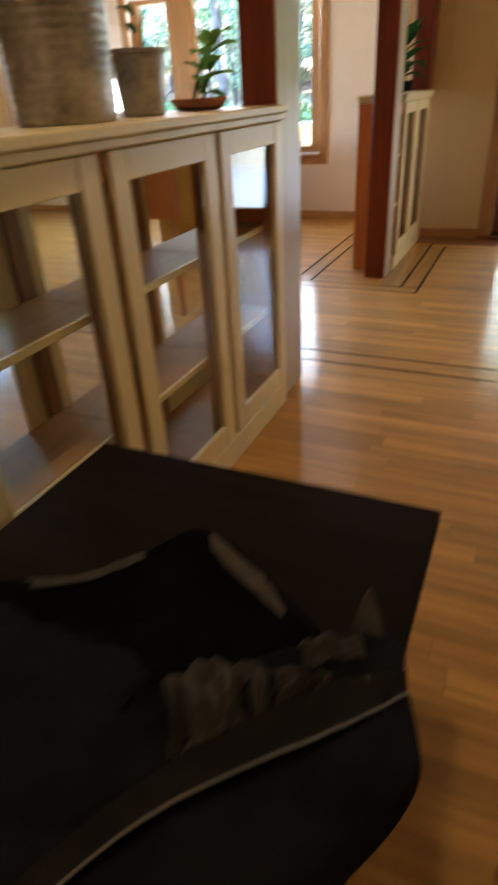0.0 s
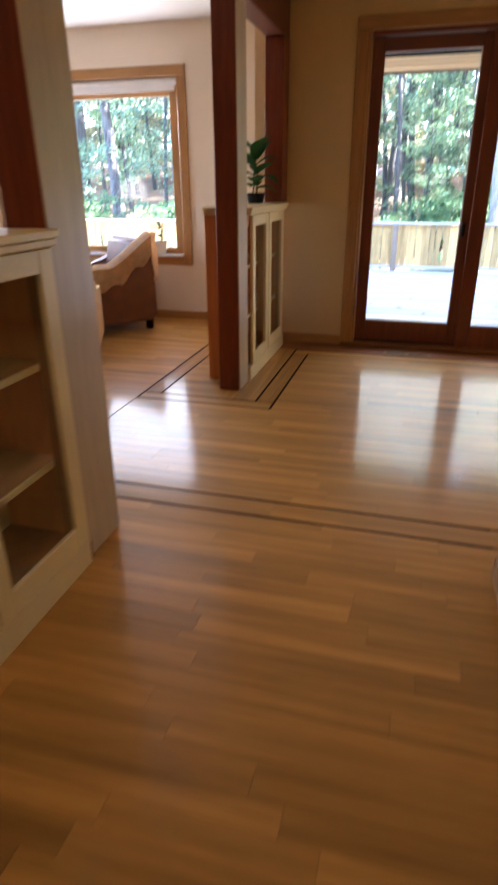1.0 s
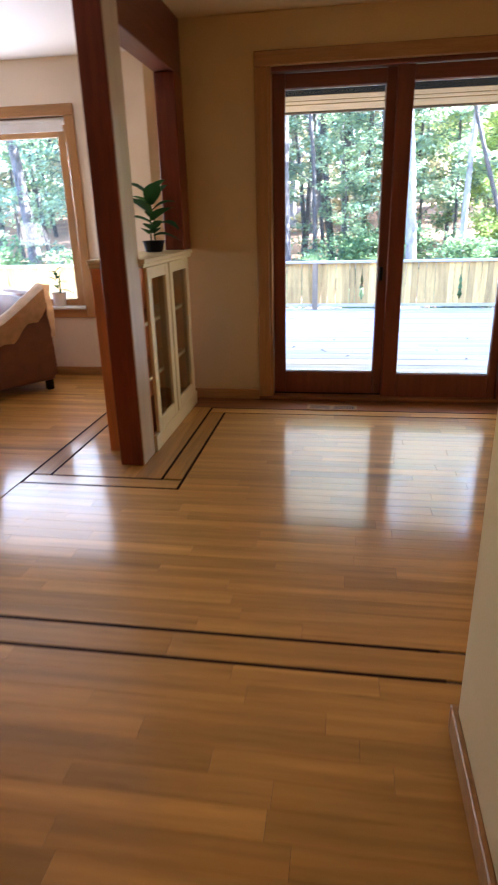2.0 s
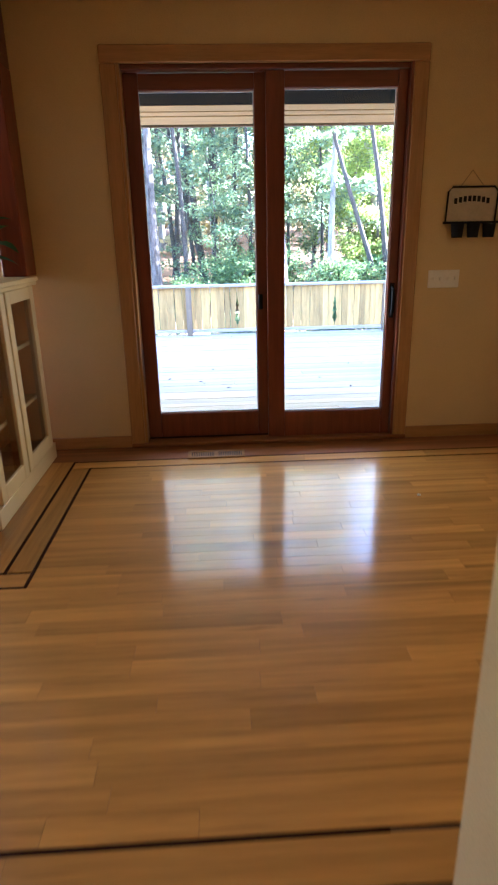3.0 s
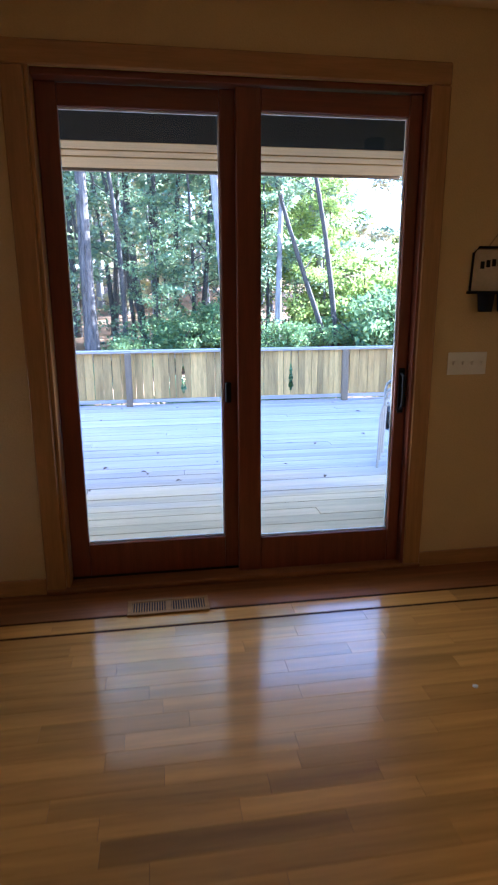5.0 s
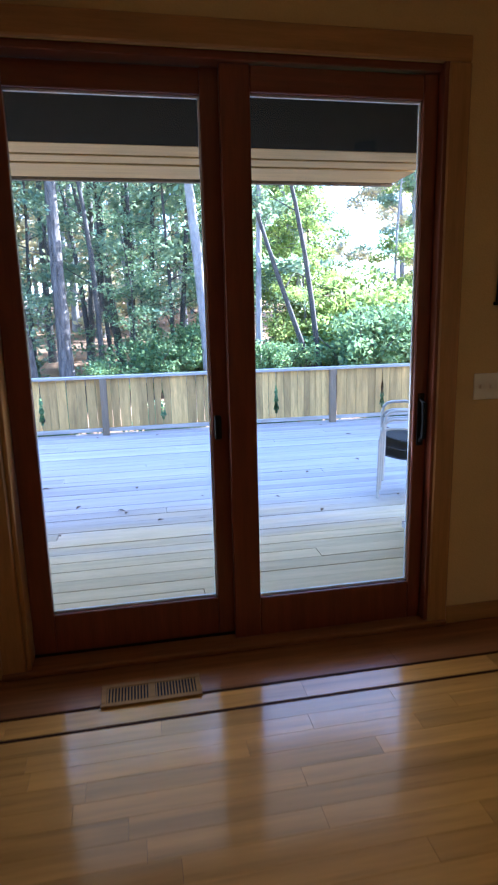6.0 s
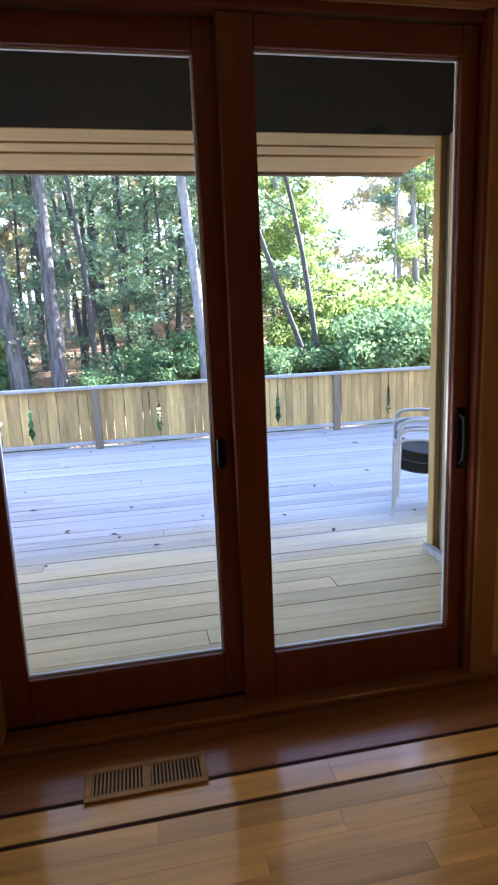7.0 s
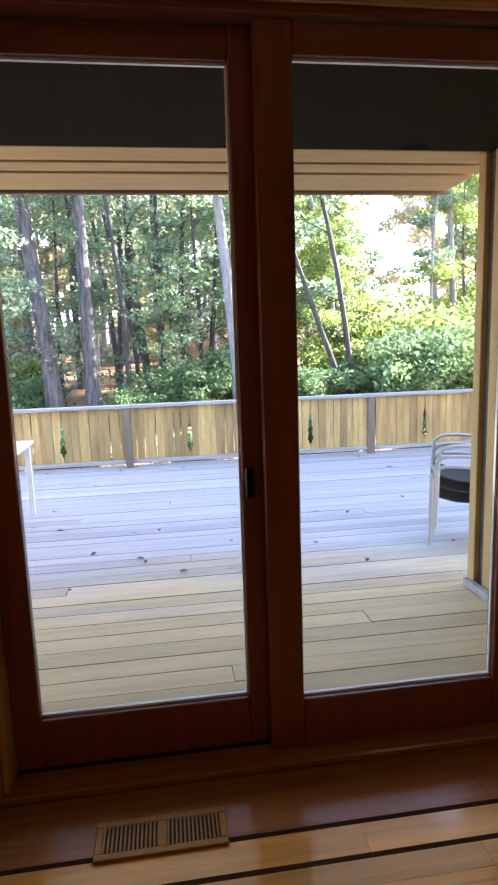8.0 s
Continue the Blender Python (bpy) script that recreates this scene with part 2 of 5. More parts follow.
# tan multiplier near the house, blending to plain grey outwards
blend_deck(DECK, (1.45, 1.2, 0.66), 7.3, 8.6)
FENCE = material("cedar_fence_board", (0.55, 0.36, 0.13), 0.75, 0.20, 4.0, (5, 5, 0.5), 0.2, 26, random_by="object", world_space=True)
FENCE_CAP = material("silvered_cap_board", (0.42, 0.39, 0.36), 0.8, 0.14, 4.0, (0.4, 5, 5), 0.2, 26, world_space=True)
FENCE_POST = material("grey_fence_post", (0.22, 0.165, 0.11), 0.8, 0.15, 5.0, (5, 5, 0.5), 0.2, 26, world_space=True)
# near-black olive, for the porch soffit and the backing of the eave boards
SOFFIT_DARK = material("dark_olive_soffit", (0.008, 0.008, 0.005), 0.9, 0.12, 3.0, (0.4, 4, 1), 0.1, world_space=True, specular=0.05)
SOFFIT = material("tan_soffit_board", (0.55, 0.365, 0.14), 0.7, 0.08, 4.0, (0.4, 5, 1), 0.1, world_space=True)
SIDING = material("tan_siding", (0.50, 0.325, 0.12), 0.7, 0.08, 4.0, (4, 4, 0.5), 0.1, world_space=True)
ROOFING = material("brown_shingle", (0.10, 0.08, 0.07), 0.9, 0.2, 6, bump=0.4, world_space=True)
ALU = material("grey_aluminium", (0.42, 0.40, 0.37), 0.42, 0.06, 20, metal=0.3)
SLING = material("black_sling_fabric", (0.02, 0.02, 0.022), 0.8, 0.2, 30, bump=0.3)
BARK = material("grey_fir_bark", (0.13, 0.12, 0.115), 0.9, 0.45, 5.0, (3, 3, 0.6), 0.7, 16, world_space=True)
BARK_PALE = material("smooth_pale_bark", (0.27, 0.26, 0.26), 0.85, 0.2, 4.0, (2, 2, 0.7), 0.4, 12, world_space=True)
BARK_DARK = material("dark_bark", (0.072, 0.068, 0.062), 0.9, 0.24, 5.0, (3, 3, 0.6), 0.7, 16, world_space=True)
# bluish haze over the woods is mixed into this raised leaf colour
LEAF_COOL = leaf_material("blue_green_leaf", (0.22, 0.35, 0.27))
LEAF_FRESH = leaf_material("fresh_green_leaf", (0.24, 0.37, 0.14))
LEAF_DEEP = leaf_material("deep_green_leaf", (0.17, 0.29, 0.19))
# sunlight on the distant trees is put into this pale leaf colour
LEAF_SUN_TINT = leaf_material("painted_sun_leaf", (0.46, 0.50, 0.38), 0.25)
LEAF_BUSH = leaf_material("mid_green_leaf", (0.15, 0.28, 0.16))
LEAF_LIGHT = leaf_material("pale_houseplant_leaf", (0.20, 0.38, 0.09), 0.25)
LEAF_HOUSE = leaf_material("houseplant_leaf", (0.03, 0.09, 0.02), 0.25)
LITTER = material("leaf_litter_ground", (0.23, 0.135, 0.07), 0.95, 0.3, 0.6, bump=0.8, bump_scale=9, world_space=True)
SOIL = material("potting_soil", (0.04, 0.025, 0.018), 0.95, 0.3, 30, bump=0.5)
TERRACOTTA = material("terracotta", (0.40, 0.15, 0.07), 0.75, 0.1, 10)
LAMP_SHADE = material("white_lamp_shade", (0.85, 0.82, 0.75), 0.8, 0.02, 10)
LAMP_SHADE.node_tree.nodes["Principled BSDF"].inputs["Emission Color"].default_value = (1.0, 0.86, 0.66, 1)
LAMP_SHADE.node_tree.nodes["Principled BSDF"].inputs["Emission Strength"].default_value = 0.5


# ---- mesh helpers ----
def box(bm, x0, x1, y0, y1, z0, z1, bevel=0.0, segments=1):
    r = bmesh.ops.create_cube(bm, size=1.0)
    for v in r["verts"]:
        v.co.x = x0 + (v.co.x + 0.5) * (x1 - x0)
        v.co.y = y0 + (v.co.y + 0.5) * (y1 - y0)
        v.co.z = z0 + (v.co.z + 0.5) * (z1 - z0)
    if bevel:
        edges = list({e for v in r["verts"] for e in v.link_edges})
        bmesh.ops.bevel(bm, geom=edges, offset=bevel, segments=segments, affect="EDGES", profile=0.5)
    return bm


def boxed(x0, x1, y0, y1, z0, z1, bevel=0.0, segments=1):
    return box(bmesh.new(), x0, x1, y0, y1, z0, z1, bevel, segments)


def tube(bm, points, radii, sides=8, caps=True):
    rings = []
    points = [Vector(p) for p in points]
    for i, p in enumerate(points):
        a = points[max(i - 1, 0)]
        b = points[min(i + 1, len(points) - 1)]
        d = (b - a).normalized()
        side = d.cross(Vector((0, 0, 1)) if abs(d.z) < 0.9 else Vector((1, 0, 0))).normalized()
        up = side.cross(d)
        r = radii[i] if hasattr(radii, "__len__") else radii
        rings.append([bm.verts.new(p + r * (math.cos(k * math.tau / sides) * side + math.sin(k * math.tau / sides) * up)) for k in range(sides)])
    for a, b in zip(rings, rings[1:]):
        for k in range(sides):
            bm.faces.new((a[k], a[(k + 1) % sides], b[(k + 1) % sides], b[k]))
    if caps:
        bm.faces.new(rings[0][::-1])
        bm.faces.new(rings[-1])
    return bm


def lathe(bm, x, y, profile, sides=28):
    """profile: (radius, height) from the bottom up."""
    rings = [[bm.verts.new((x + r * math.cos(k * math.tau / sides), y + r * math.sin(k * math.tau / sides), z)) for k in range(sides)] for r, z in profile]
    for a, b in zip(rings, rings[1:]):
        for k in range(sides):
            bm.faces.new((a[k], a[(k + 1) % sides], b[(k + 1) % sides], b[k]))
    bm.faces.new(rings[0][::-1])
    bm.faces.new(rings[-1])
    return bm


def prism(bm, outline, axis, a, b):
    """A flat outline of (u, v) pushed from a to b along the axis 'x', 'y' or 'z'."""
    def at(u, v, w):
        return {"x": (w, u, v), "y": (u, w, v), "z": (u, v, w)}[axis]
    lo = [bm.verts.new(at(u, v, a)) for u, v in outline]
    hi = [bm.verts.new(at(u, v, b)) for u, v in outline]
    n = len(outline)
    for i in range(n):
        bm.faces.new((lo[i], lo[(i + 1) % n], hi[(i + 1) % n], hi[i]))
    bm.faces.new(lo[::-1])
    bm.faces.new(hi)
    return bm


def mesh_of(name, bm, mat, smooth=False):
    bmesh.ops.recalc_face_normals(bm, faces=bm.faces[:])
    me = bpy.data.meshes.new(name)
    bm.to_mesh(me)
    bm.free()
    me.materials.append(mat)
    if smooth:
        me.polygons.foreach_set("use_smooth", [True] * len(me.polygons))
        me.set_sharp_from_angle(angle=radians(40))
    return me


def part(name, bm, mat, parent, label="", smooth=False):
    ob = new(name, mesh_of(name, bm, mat, smooth))
    if parent is not None:
        ob.parent = parent
        ob.matrix_parent_inverse = parent.matrix_basis.inverted()
    if label:
        ob["label"] = label
    return ob


def thing(name, label, category, at=(0, 0, 0), group="", kind=""):
    ob = new(name)
    ob.empty_display_size = 0.1
    ob.matrix_basis = Matrix.Translation(at)
    return tagged(ob, label, category, group, kind)


def structure(name, bm, mat, label, category, smooth=False):
    return tagged(part(name, bm, mat, None, "", smooth), label, category, kind="structure")


def lump(bm, cx, cy, cz, rx, ry, rz, seed, power=2.4, amp=0.12, freq=2.2):
    r = bmesh.ops.create_uvsphere(bm, u_segments=44, v_segments=26, radius=1)
    for v in r["verts"]:
        d = v.co.normalized()
        k = (abs(d.x) ** power + abs(d.y) ** power + abs(d.z) ** power) ** (-1 / power)
        w = 1 + amp * noise.noise(d * freq + Vector((seed, 0, 0))) + amp * 0.5 * noise.noise(d * freq * 2.7 + Vector((0, seed, 0)))
        v.co = Vector((cx + d.x * k * rx * w, cy + d.y * k * ry * w, max(cz - rz, cz + d.z * k * rz * w)))
    return bm


# ---- room shell ----
CEIL = 2.68
structure("ceiling_living", boxed(-6.35, -0.895, -2.4, 6.77, CEIL, CEIL + 0.15), CEILING, "white painted flat living room ceiling", "ceiling")
structure("ceiling_dining", boxed(-0.894, 2.50, -2.4, 6.77, CEIL, CEIL + 0.15), WALL, "cream painted flat dining room ceiling", "ceiling")

DX0, DX1, DTOP = -0.213, 1.555, 2.365      # rough opening of the sliding door
bm = prism(bmesh.new(), [(-1.10, 0), (DX0, 0), (DX0, DTOP), (DX1, DTOP), (DX1, 0), (2.34, 0), (2.34, CEIL), (-1.10, CEIL)], "y", 5.92, 6.07)
wall_north = structure("wall_north", bm, WALL, "cream painted plaster wall round the sliding door", "wall")

WX0, WX1, WZ0, WZ1 = -4.22, -2.04, 0.64, 2.26   # living room window opening
def wall_with_window(axis, a, b, u0, u1, wu0, wu1, wz0, wz1):
    """A wall from a to b in thickness along the axis, from u0 to u1, with one opening."""
    bm = bmesh.new()
    rings = []
    for w in (a, b):
        for p0, p1, z0, z1 in ((u0, u1, 0, CEIL), (wu0, wu1, wz0, wz1)):
            rings.append([bm.verts.new((w, p, z) if axis == "x" else (p, w, z)) for p, z in ((p0, z0), (p1, z0), (p1, z1), (p0, z1))])
    for a_, b_ in ((0, 1), (2, 3), (0, 2), (1, 3)):
        for k in range(4):
            bm.faces.new((rings[a_][k], rings[a_][(k + 1) % 4], rings[b_][(k + 1) % 4], rings[b_][k]))
    return bm


bm = wall_with_window("y", 6.62, 6.77, -6.2, -1.10, WX0, WX1, WZ0, WZ1)
structure("wall_living_north", bm, LIVING_WALL, "warm white painted living room wall under the wide window", "wall")
structure("wall_return", boxed(-1.10, -0.95, 6.07, 6.77, 0, CEIL), WALL, "cream painted return wall beside the partition", "wall")
# the opening and its window are invented, to bring sky light into the living room
structure("wall_west", wall_with_window("x", -6.35, -6.2, -2.4, 6.77, 4.4, 5.8, 0.7, 2.2), WALL, "plain cream painted wall with an added window opening", "wall")
win2 = thing("window_2", "unseen fir window added to let daylight into the living room", "window", (-6.25, 5.1, 0.7), kind="structure")
for y0, y1, z0, z1 in ((4.4, 4.47, 0.7, 2.2), (5.73, 5.8, 0.7, 2.2), (4.471, 5.729, 0.7, 0.77), (4.471, 5.729, 2.13, 2.2)):
    part("window_frame", boxed(-6.33, -6.25, y0, y1, z0, z1), FIR, win2)
p = part("pane", boxed(-6.293, -6.287, 4.465, 5.735, 0.765, 2.135), GLASS, win2, "clear glass")
p.visible_shadow = False
structure("wall_south", boxed(-6.2, 2.34, -2.4, -2.25, 0, CEIL), WALL, "plain cream painted wall behind the hall", "wall")
structure("wall_east", boxed(2.34, 2.50, -2.4, 6.07, 0, CEIL), WALL, "plain cream painted dining room wall", "wall")
structure("wall_hall", boxed(0.70, 0.82, -2.25, 2.62, 0, CEIL, 0.008, 2), WALL, "cream painted hall wall ending in a rounded corner", "wall")

# base boards
bb = thing("baseboard", "low golden fir base board along the walls", "baseboard", kind="structure")
for n_, (x0, x1, y0, y1) in enumerate([(-1.10, -0.309, 5.903, 5.92), (1.645, 2.322, 5.903, 5.92), (2.322, 2.34, -2.25, 5.92), (0.682, 0.70, -2.25, 2.62),
                        (0.682, 0.838, 2.62, 2.638), (-6.2, -1.10, 6.602, 6.62)]):
    part("board", boxed(x0, x1, y0, y1, 0.001, 0.085, 0.004), FIR_FLAT, bb)

# timber posts and beam of the partition
PX0, PX1 = -0.965, -0.822
timber = thing("timber_frame", "red-brown stained timber posts and beam of the room divider", "timber frame", kind="structure")
part("post", boxed(PX0, PX1, 2.350, 2.60, 0, CEIL - 0.001, 0.004), REDWOOD, timber)
part("post", boxed(PX0, PX1, 4.44, 4.655, 0, CEIL - 0.001, 0.004), REDWOOD, timber)
part("post", boxed(PX0, PX1, 5.71, 5.915, 1.192, 2.331, 0.004), REDWOOD, timber)
part("beam", boxed(PX0 + 0.002, PX1 - 0.002, 4.656, 5.915, 2.332, CEIL - 0.001, 0.004), REDWOOD_Y, timber)

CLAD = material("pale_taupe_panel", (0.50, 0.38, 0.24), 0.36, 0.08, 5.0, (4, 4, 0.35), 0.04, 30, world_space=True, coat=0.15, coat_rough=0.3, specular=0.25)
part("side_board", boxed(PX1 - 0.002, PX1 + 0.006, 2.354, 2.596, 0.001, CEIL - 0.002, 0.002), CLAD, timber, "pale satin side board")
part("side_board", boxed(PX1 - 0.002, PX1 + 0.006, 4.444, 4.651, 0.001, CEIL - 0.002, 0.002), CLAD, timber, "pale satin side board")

# glow of the added fill lamps, which stay out of view
FILL_LIGHT = bpy.data.materials.new("fill_lamp_lens")
FILL_LIGHT.use_nodes = True
FILL_LIGHT.node_tree.nodes["Principled BSDF"].inputs["Emission Color"].default_value = (1.0, 0.66, 0.34, 1)
FILL_LIGHT.node_tree.nodes["Principled BSDF"].inputs["Emission Strength"].default_value = 7.0
# made-up cans that warm the cabinet front, floor and right-hand wall
for lx, ly in ((-0.85, -0.5), (-0.42, 1.25), (1.95, 2.70), (2.10, 3.80)):
    hl = thing("ceiling_light", "unseen bronze can downlight added as warm fill", "ceiling light", (lx, ly, CEIL), group="ceiling downlights")
    b = bmesh.new()
    lathe(b, lx, ly, [(0.07, CEIL - 0.050), (0.07, CEIL - 0.045)], 24)
    part("lens", b, FILL_LIGHT, hl, "glowing lens")
    b = bmesh.new()
    lathe(b, lx, ly, [(0.074, CEIL - 0.044), (0.074, CEIL - 0.10), (0.082, CEIL - 0.10), (0.082, CEIL - 0.001)], 24)
    part("can", b, BRONZE, hl, smooth=True)

part("base_block", boxed(-0.86, -0.80, 2.336, 2.349, 0.001, 0.078, 0.003), REDWOOD, timber)

# ---- sliding door ----
door = thing("door_1", "red-brown timber sliding glass door with two tall panes, closed", "sliding door", (0.68, 5.92, 0), kind="structure")
GL0, GL1 = 0.212, 2.240


def casing(parent, x0, x1, z0, z1, w, y0, y1, sill=False):
    part("casing_side", boxed(x0, x0 + w, y0, y1, z0, z1 - w - 0.001, 0.006), FIR, parent, "golden fir casing")
    part("casing_side", boxed(x1 - w, x1, y0, y1, z0, z1 - w - 0.001, 0.006), FIR, parent, "golden fir casing")
    part("casing_head", boxed(x0, x1, y0, y1, z1 - w, z1, 0.006), FIR_FLAT, parent, "golden fir casing")


casing(door, -0.308, 1.645, 0.001, 2.455, 0.093, 5.897, 5.92)
part("jamb", boxed(-0.213, -0.195, 5.905, 6.11, 0.03, 2.364, 0.003), FIR, door)
part("jamb", boxed(1.537, 1.555, 5.905, 6.11, 0.03, 2.364, 0.003), DOORWOOD, door)
part("head_jamb", boxed(-0.194, 1.536, 5.93, 6.11, 2.335, 2.364, 0.003), DOORWOOD_X, door)
part("sill", boxed(-0.308, 1.645, 5.885, 6.16, 0.002, 0.03, 0.006), RED_BORDER, door, "dark red-brown sill")
part("track", boxed(-0.193, 1.535, 5.992, 5.995, 0.031, 0.044), BRONZE, door, "dark metal track")


def sash(parent, x0, x1, gx0, gx1, y0, y1):
    s = part("sash", box(box(boxed(x0, gx0, y0, y1, 0.031, 2.333, 0.004), gx1, x1, y0, y1, 0.031, 2.333, 0.004), gx0 + 0.001, gx1 - 0.001, y0 + 0.002, y1 - 0.002, 0.031, GL0, 0.003), DOORWOOD, parent)
    part("top_rail", boxed(gx0 + 0.001, gx1 - 0.001, y0 + 0.002, y1 - 0.002, GL1, 2.33, 0.003), DOORWOOD_X, s)
    yc = (y0 + y1) / 2
    p = part("pane", boxed(gx0 - 0.006, gx1 + 0.006, yc - 0.003, yc + 0.003, GL0 - 0.006, GL1 + 0.006), GLASS, s, "clear glass")
    p.visible_shadow = False
    part("glazing_bead", box(box(boxed(gx0, gx1, yc + 0.004, y1 - 0.004, GL0, GL0 + 0.008), gx0, gx1, yc + 0.004, y1 - 0.004, GL1 - 0.008, GL1), gx1 - 0.007, gx1, yc + 0.004, y1 - 0.004, GL0 + 0.009, GL1 - 0.009), WHITE_PAINT, s, "pale glazing bead")
    return s


left = sash(door, -0.193, 0.705, -0.103, 0.597, 5.996, 6.036)
right = sash(door, 0.664, 1.535, 0.779, 1.474, 5.950, 5.990)
# pull handles
hb = bmesh.new()
tube(hb, [(1.504, 5.949, 0.875), (1.504, 5.917, 0.895), (1.504, 5.910, 0.965), (1.504, 5.917, 1.045), (1.504, 5.949, 1.065)], 0.011, 8)
box(hb, 1.488, 1.520, 5.943, 5.9495, 0.855, 1.085, 0.003)
part("handle", hb, BLACK_METAL, right, "black pull handle", smooth=True)
hb = boxed(0.606, 0.634, 5.968, 5.9955, 0.93, 1.03, 0.006, 2)
part("latch", hb, BLACK_METAL, left, "black latch")

# ---- living room window ----
win = thing("window_1", "wide golden fir living room window with rolled white blind", "window", (-3.1, 6.62, 0.6), kind="structure")
part("casing_side", boxed(-4.31, -4.22, 6.60, 6.62, 0.56, 2.25, 0.005), FIR, win)
part("casing_side", boxed(-2.04, -1.95, 6.60, 6.62, 0.56, 2.25, 0.005), FIR, win)
part("casing_head", boxed(-4.31, -1.95, 6.60, 6.62, 2.251, 2.34, 0.005), FIR_FLAT, win)
part("casing_apron", boxed(-4.219, -2.041, 6.602, 6.62, 0.56, 0.635, 0.005), FIR_FLAT, win)
part("sill", boxed(-4.219, -2.041, 6.58, 6.77, 0.64, 0.662, 0.004), WHITE_PAINT, win, "white sill")
for x0, x1 in ((-4.22, -4.13), (-3.77, -3.45), (-2.15, -2.04)):
    part("frame_stile", boxed(x0, x1, 6.68, 6.76, 0.663, 2.258, 0.004), FIR, win)
for x0, x1 in ((-4.13, -3.77), (-3.45, -2.15)):
    part("frame_rail", boxed(x0 + 0.001, x1 - 0.001, 6.69, 6.75, 0.663, 0.72, 0.004), FIR_FLAT, win)
    part("frame_rail", boxed(x0 + 0.001, x1 - 0.001, 6.69, 6.75, 2.10, 2.258, 0.004), FIR_FLAT, win)
    p = part("pane", boxed(x0 - 0.004, x1 + 0.004, 6.717, 6.723, 0.715, 2.105), GLASS, win, "clear glass")
    p.visible_shadow = False
bl = bmesh.new()
tube(bl, [(-4.2, 6.655, 2.215), (-2.06, 6.655, 2.215)], 0.03, 14)
box(bl, -4.19, -2.07, 6.629, 6.633, 2.135, 2.215, 0.001)
tagged(part("roller_blind", bl, WHITE_PAINT, None, smooth=True), "white roller blind rolled up under the window head", "blind")

# ---- glazed cabinets ----
def glazed_door(parent, face, y0, y1, z0, z1, stile, back=False):
    s = -1 if not back else 1
    xa, xb = sorted((face, face + s * 0.022))
    bmf = boxed(xa, xb, y0, y0 + stile, z0, z1, 0.003)
    box(bmf, xa, xb, y1 - stile, y1, z0, z1, 0.003)
    box(bmf, xa + 0.001, xb - 0.001, y0 + stile + 0.0005, y1 - stile - 0.0005, z0, z0 + 0.085, 0.003)
    box(bmf, xa + 0.001, xb - 0.001, y0 + stile + 0.0005, y1 - stile - 0.0005, z1 - 0.07, z1, 0.003)
    d = part("door", bmf, CREAM, parent)
    xm = (xa + xb) / 2
    p = part("pane", boxed(xm - 0.002, xm + 0.002, y0 + stile - 0.004, y1 - stile + 0.004, z0 + 0.081, z1 - 0.066), CAB_GLASS, d, "clear glass")
    p.visible_shadow = False
    return d


def cabinet(label, x0, x1, y0, y1, top, doors, back_doors, end_mat):
    c = thing("display_cabinet", label, "cabinet", ((x0 + x1) / 2, (y0 + y1) / 2, 0))
    zt = top - 0.05
    part("worktop", boxed(x0 - 0.015, x1 + 0.018, y0 - 0.01, y1 + 0.012, top - 0.026, top, 0.005, 2), CREAM, c)
    part("moulding", boxed(x0 - 0.006, x1 + 0.008, y0 - 0.004, y1 + 0.005, zt, top - 0.0265, 0.004), CREAM, c)
    part("plinth", boxed(x0 + 0.03, x1 - 0.002, y0 + 0.01, y1 - 0.01, 0.001, 0.105, 0.003), CREAM, c)
    # mullion brown here imitates the shade low inside the cabinet
    part("bottom_board", boxed(x0 + 0.024, x1 - 0.024, y0 + 0.021, y1 - 0.021, 0.106, 0.124), MULLION, c)
    part("inner_jamb", boxed(x1 - 0.062, x1 - 0.0235, y1 - 0.075, y1 - 0.0205, 0.125, zt - 0.071), MULLION, c, "brown fir jamb")
    part("end_panel", boxed(x0, x1 - 0.024, y0, y0 + 0.02, 0.001, zt - 0.001, 0.002), end_mat, c, "orange fir end panel")
    part("end_panel", boxed(x0, x1 - 0.024, y1 - 0.02, y1, 0.001, zt - 0.001, 0.002), end_mat, c, "orange fir end panel")
    part("face_rail", boxed(x1 - 0.045, x1 - 0.0235, y0 + 0.021, y1 - 0.021, zt - 0.07, zt - 0.001, 0.002), ORANGE_FIR, c, "orange-brown fir rail")
    for a, b in doors:
        glazed_door(c, x1, a + 0.007, b - 0.007, 0.108, zt - 0.003, 0.072)
    edges = [y0 + 0.02] + [(doors[i][1] + doors[i + 1][0]) / 2 for i in range(len(doors) - 1)] + [y1 - 0.02]
    for y in edges[1:-1]:
        part("mullion", boxed(x1 - 0.062, x1 - 0.0235, y - 0.074, y + 0.074, 0.125, zt - 0.071), MULLION, c, "orange-brown fir mullion")
        if back_doors:
            part("mullion", boxed(x0 + 0.0235, x0 + 0.045, y - 0.026, y + 0.026, 0.125, zt - 0.071), MULLION, c, "orange-brown fir mullion")
    for a, b in zip(edges, edges[1:]):
        for z in (0.45, 0.80):
            sh = part("shelf", boxed(x0 + 0.046, x1 - 0.0765, a + 0.001, b - 0.001, z - 0.02, z, 0.002), SHELF_WOOD, c)
            part("edging", boxed(x1 - 0.076, x1 - 0.0635, a + 0.001, b - 0.001, z - 0.021, z + 0.001, 0.002), CREAM, sh, "cream painted front edge")
    if back_doors:
        for a, b in doors:
            glazed_door(c, x0, a + 0.007, b - 0.007, 0.108, zt - 0.003, 0.072, back=True)
    else:
        part("back_panel", boxed(x0 + 0.003, x0 + 0.022, y0 + 0.021, y1 - 0.021, 0.125, zt - 0.001), end_mat, c)
    return c


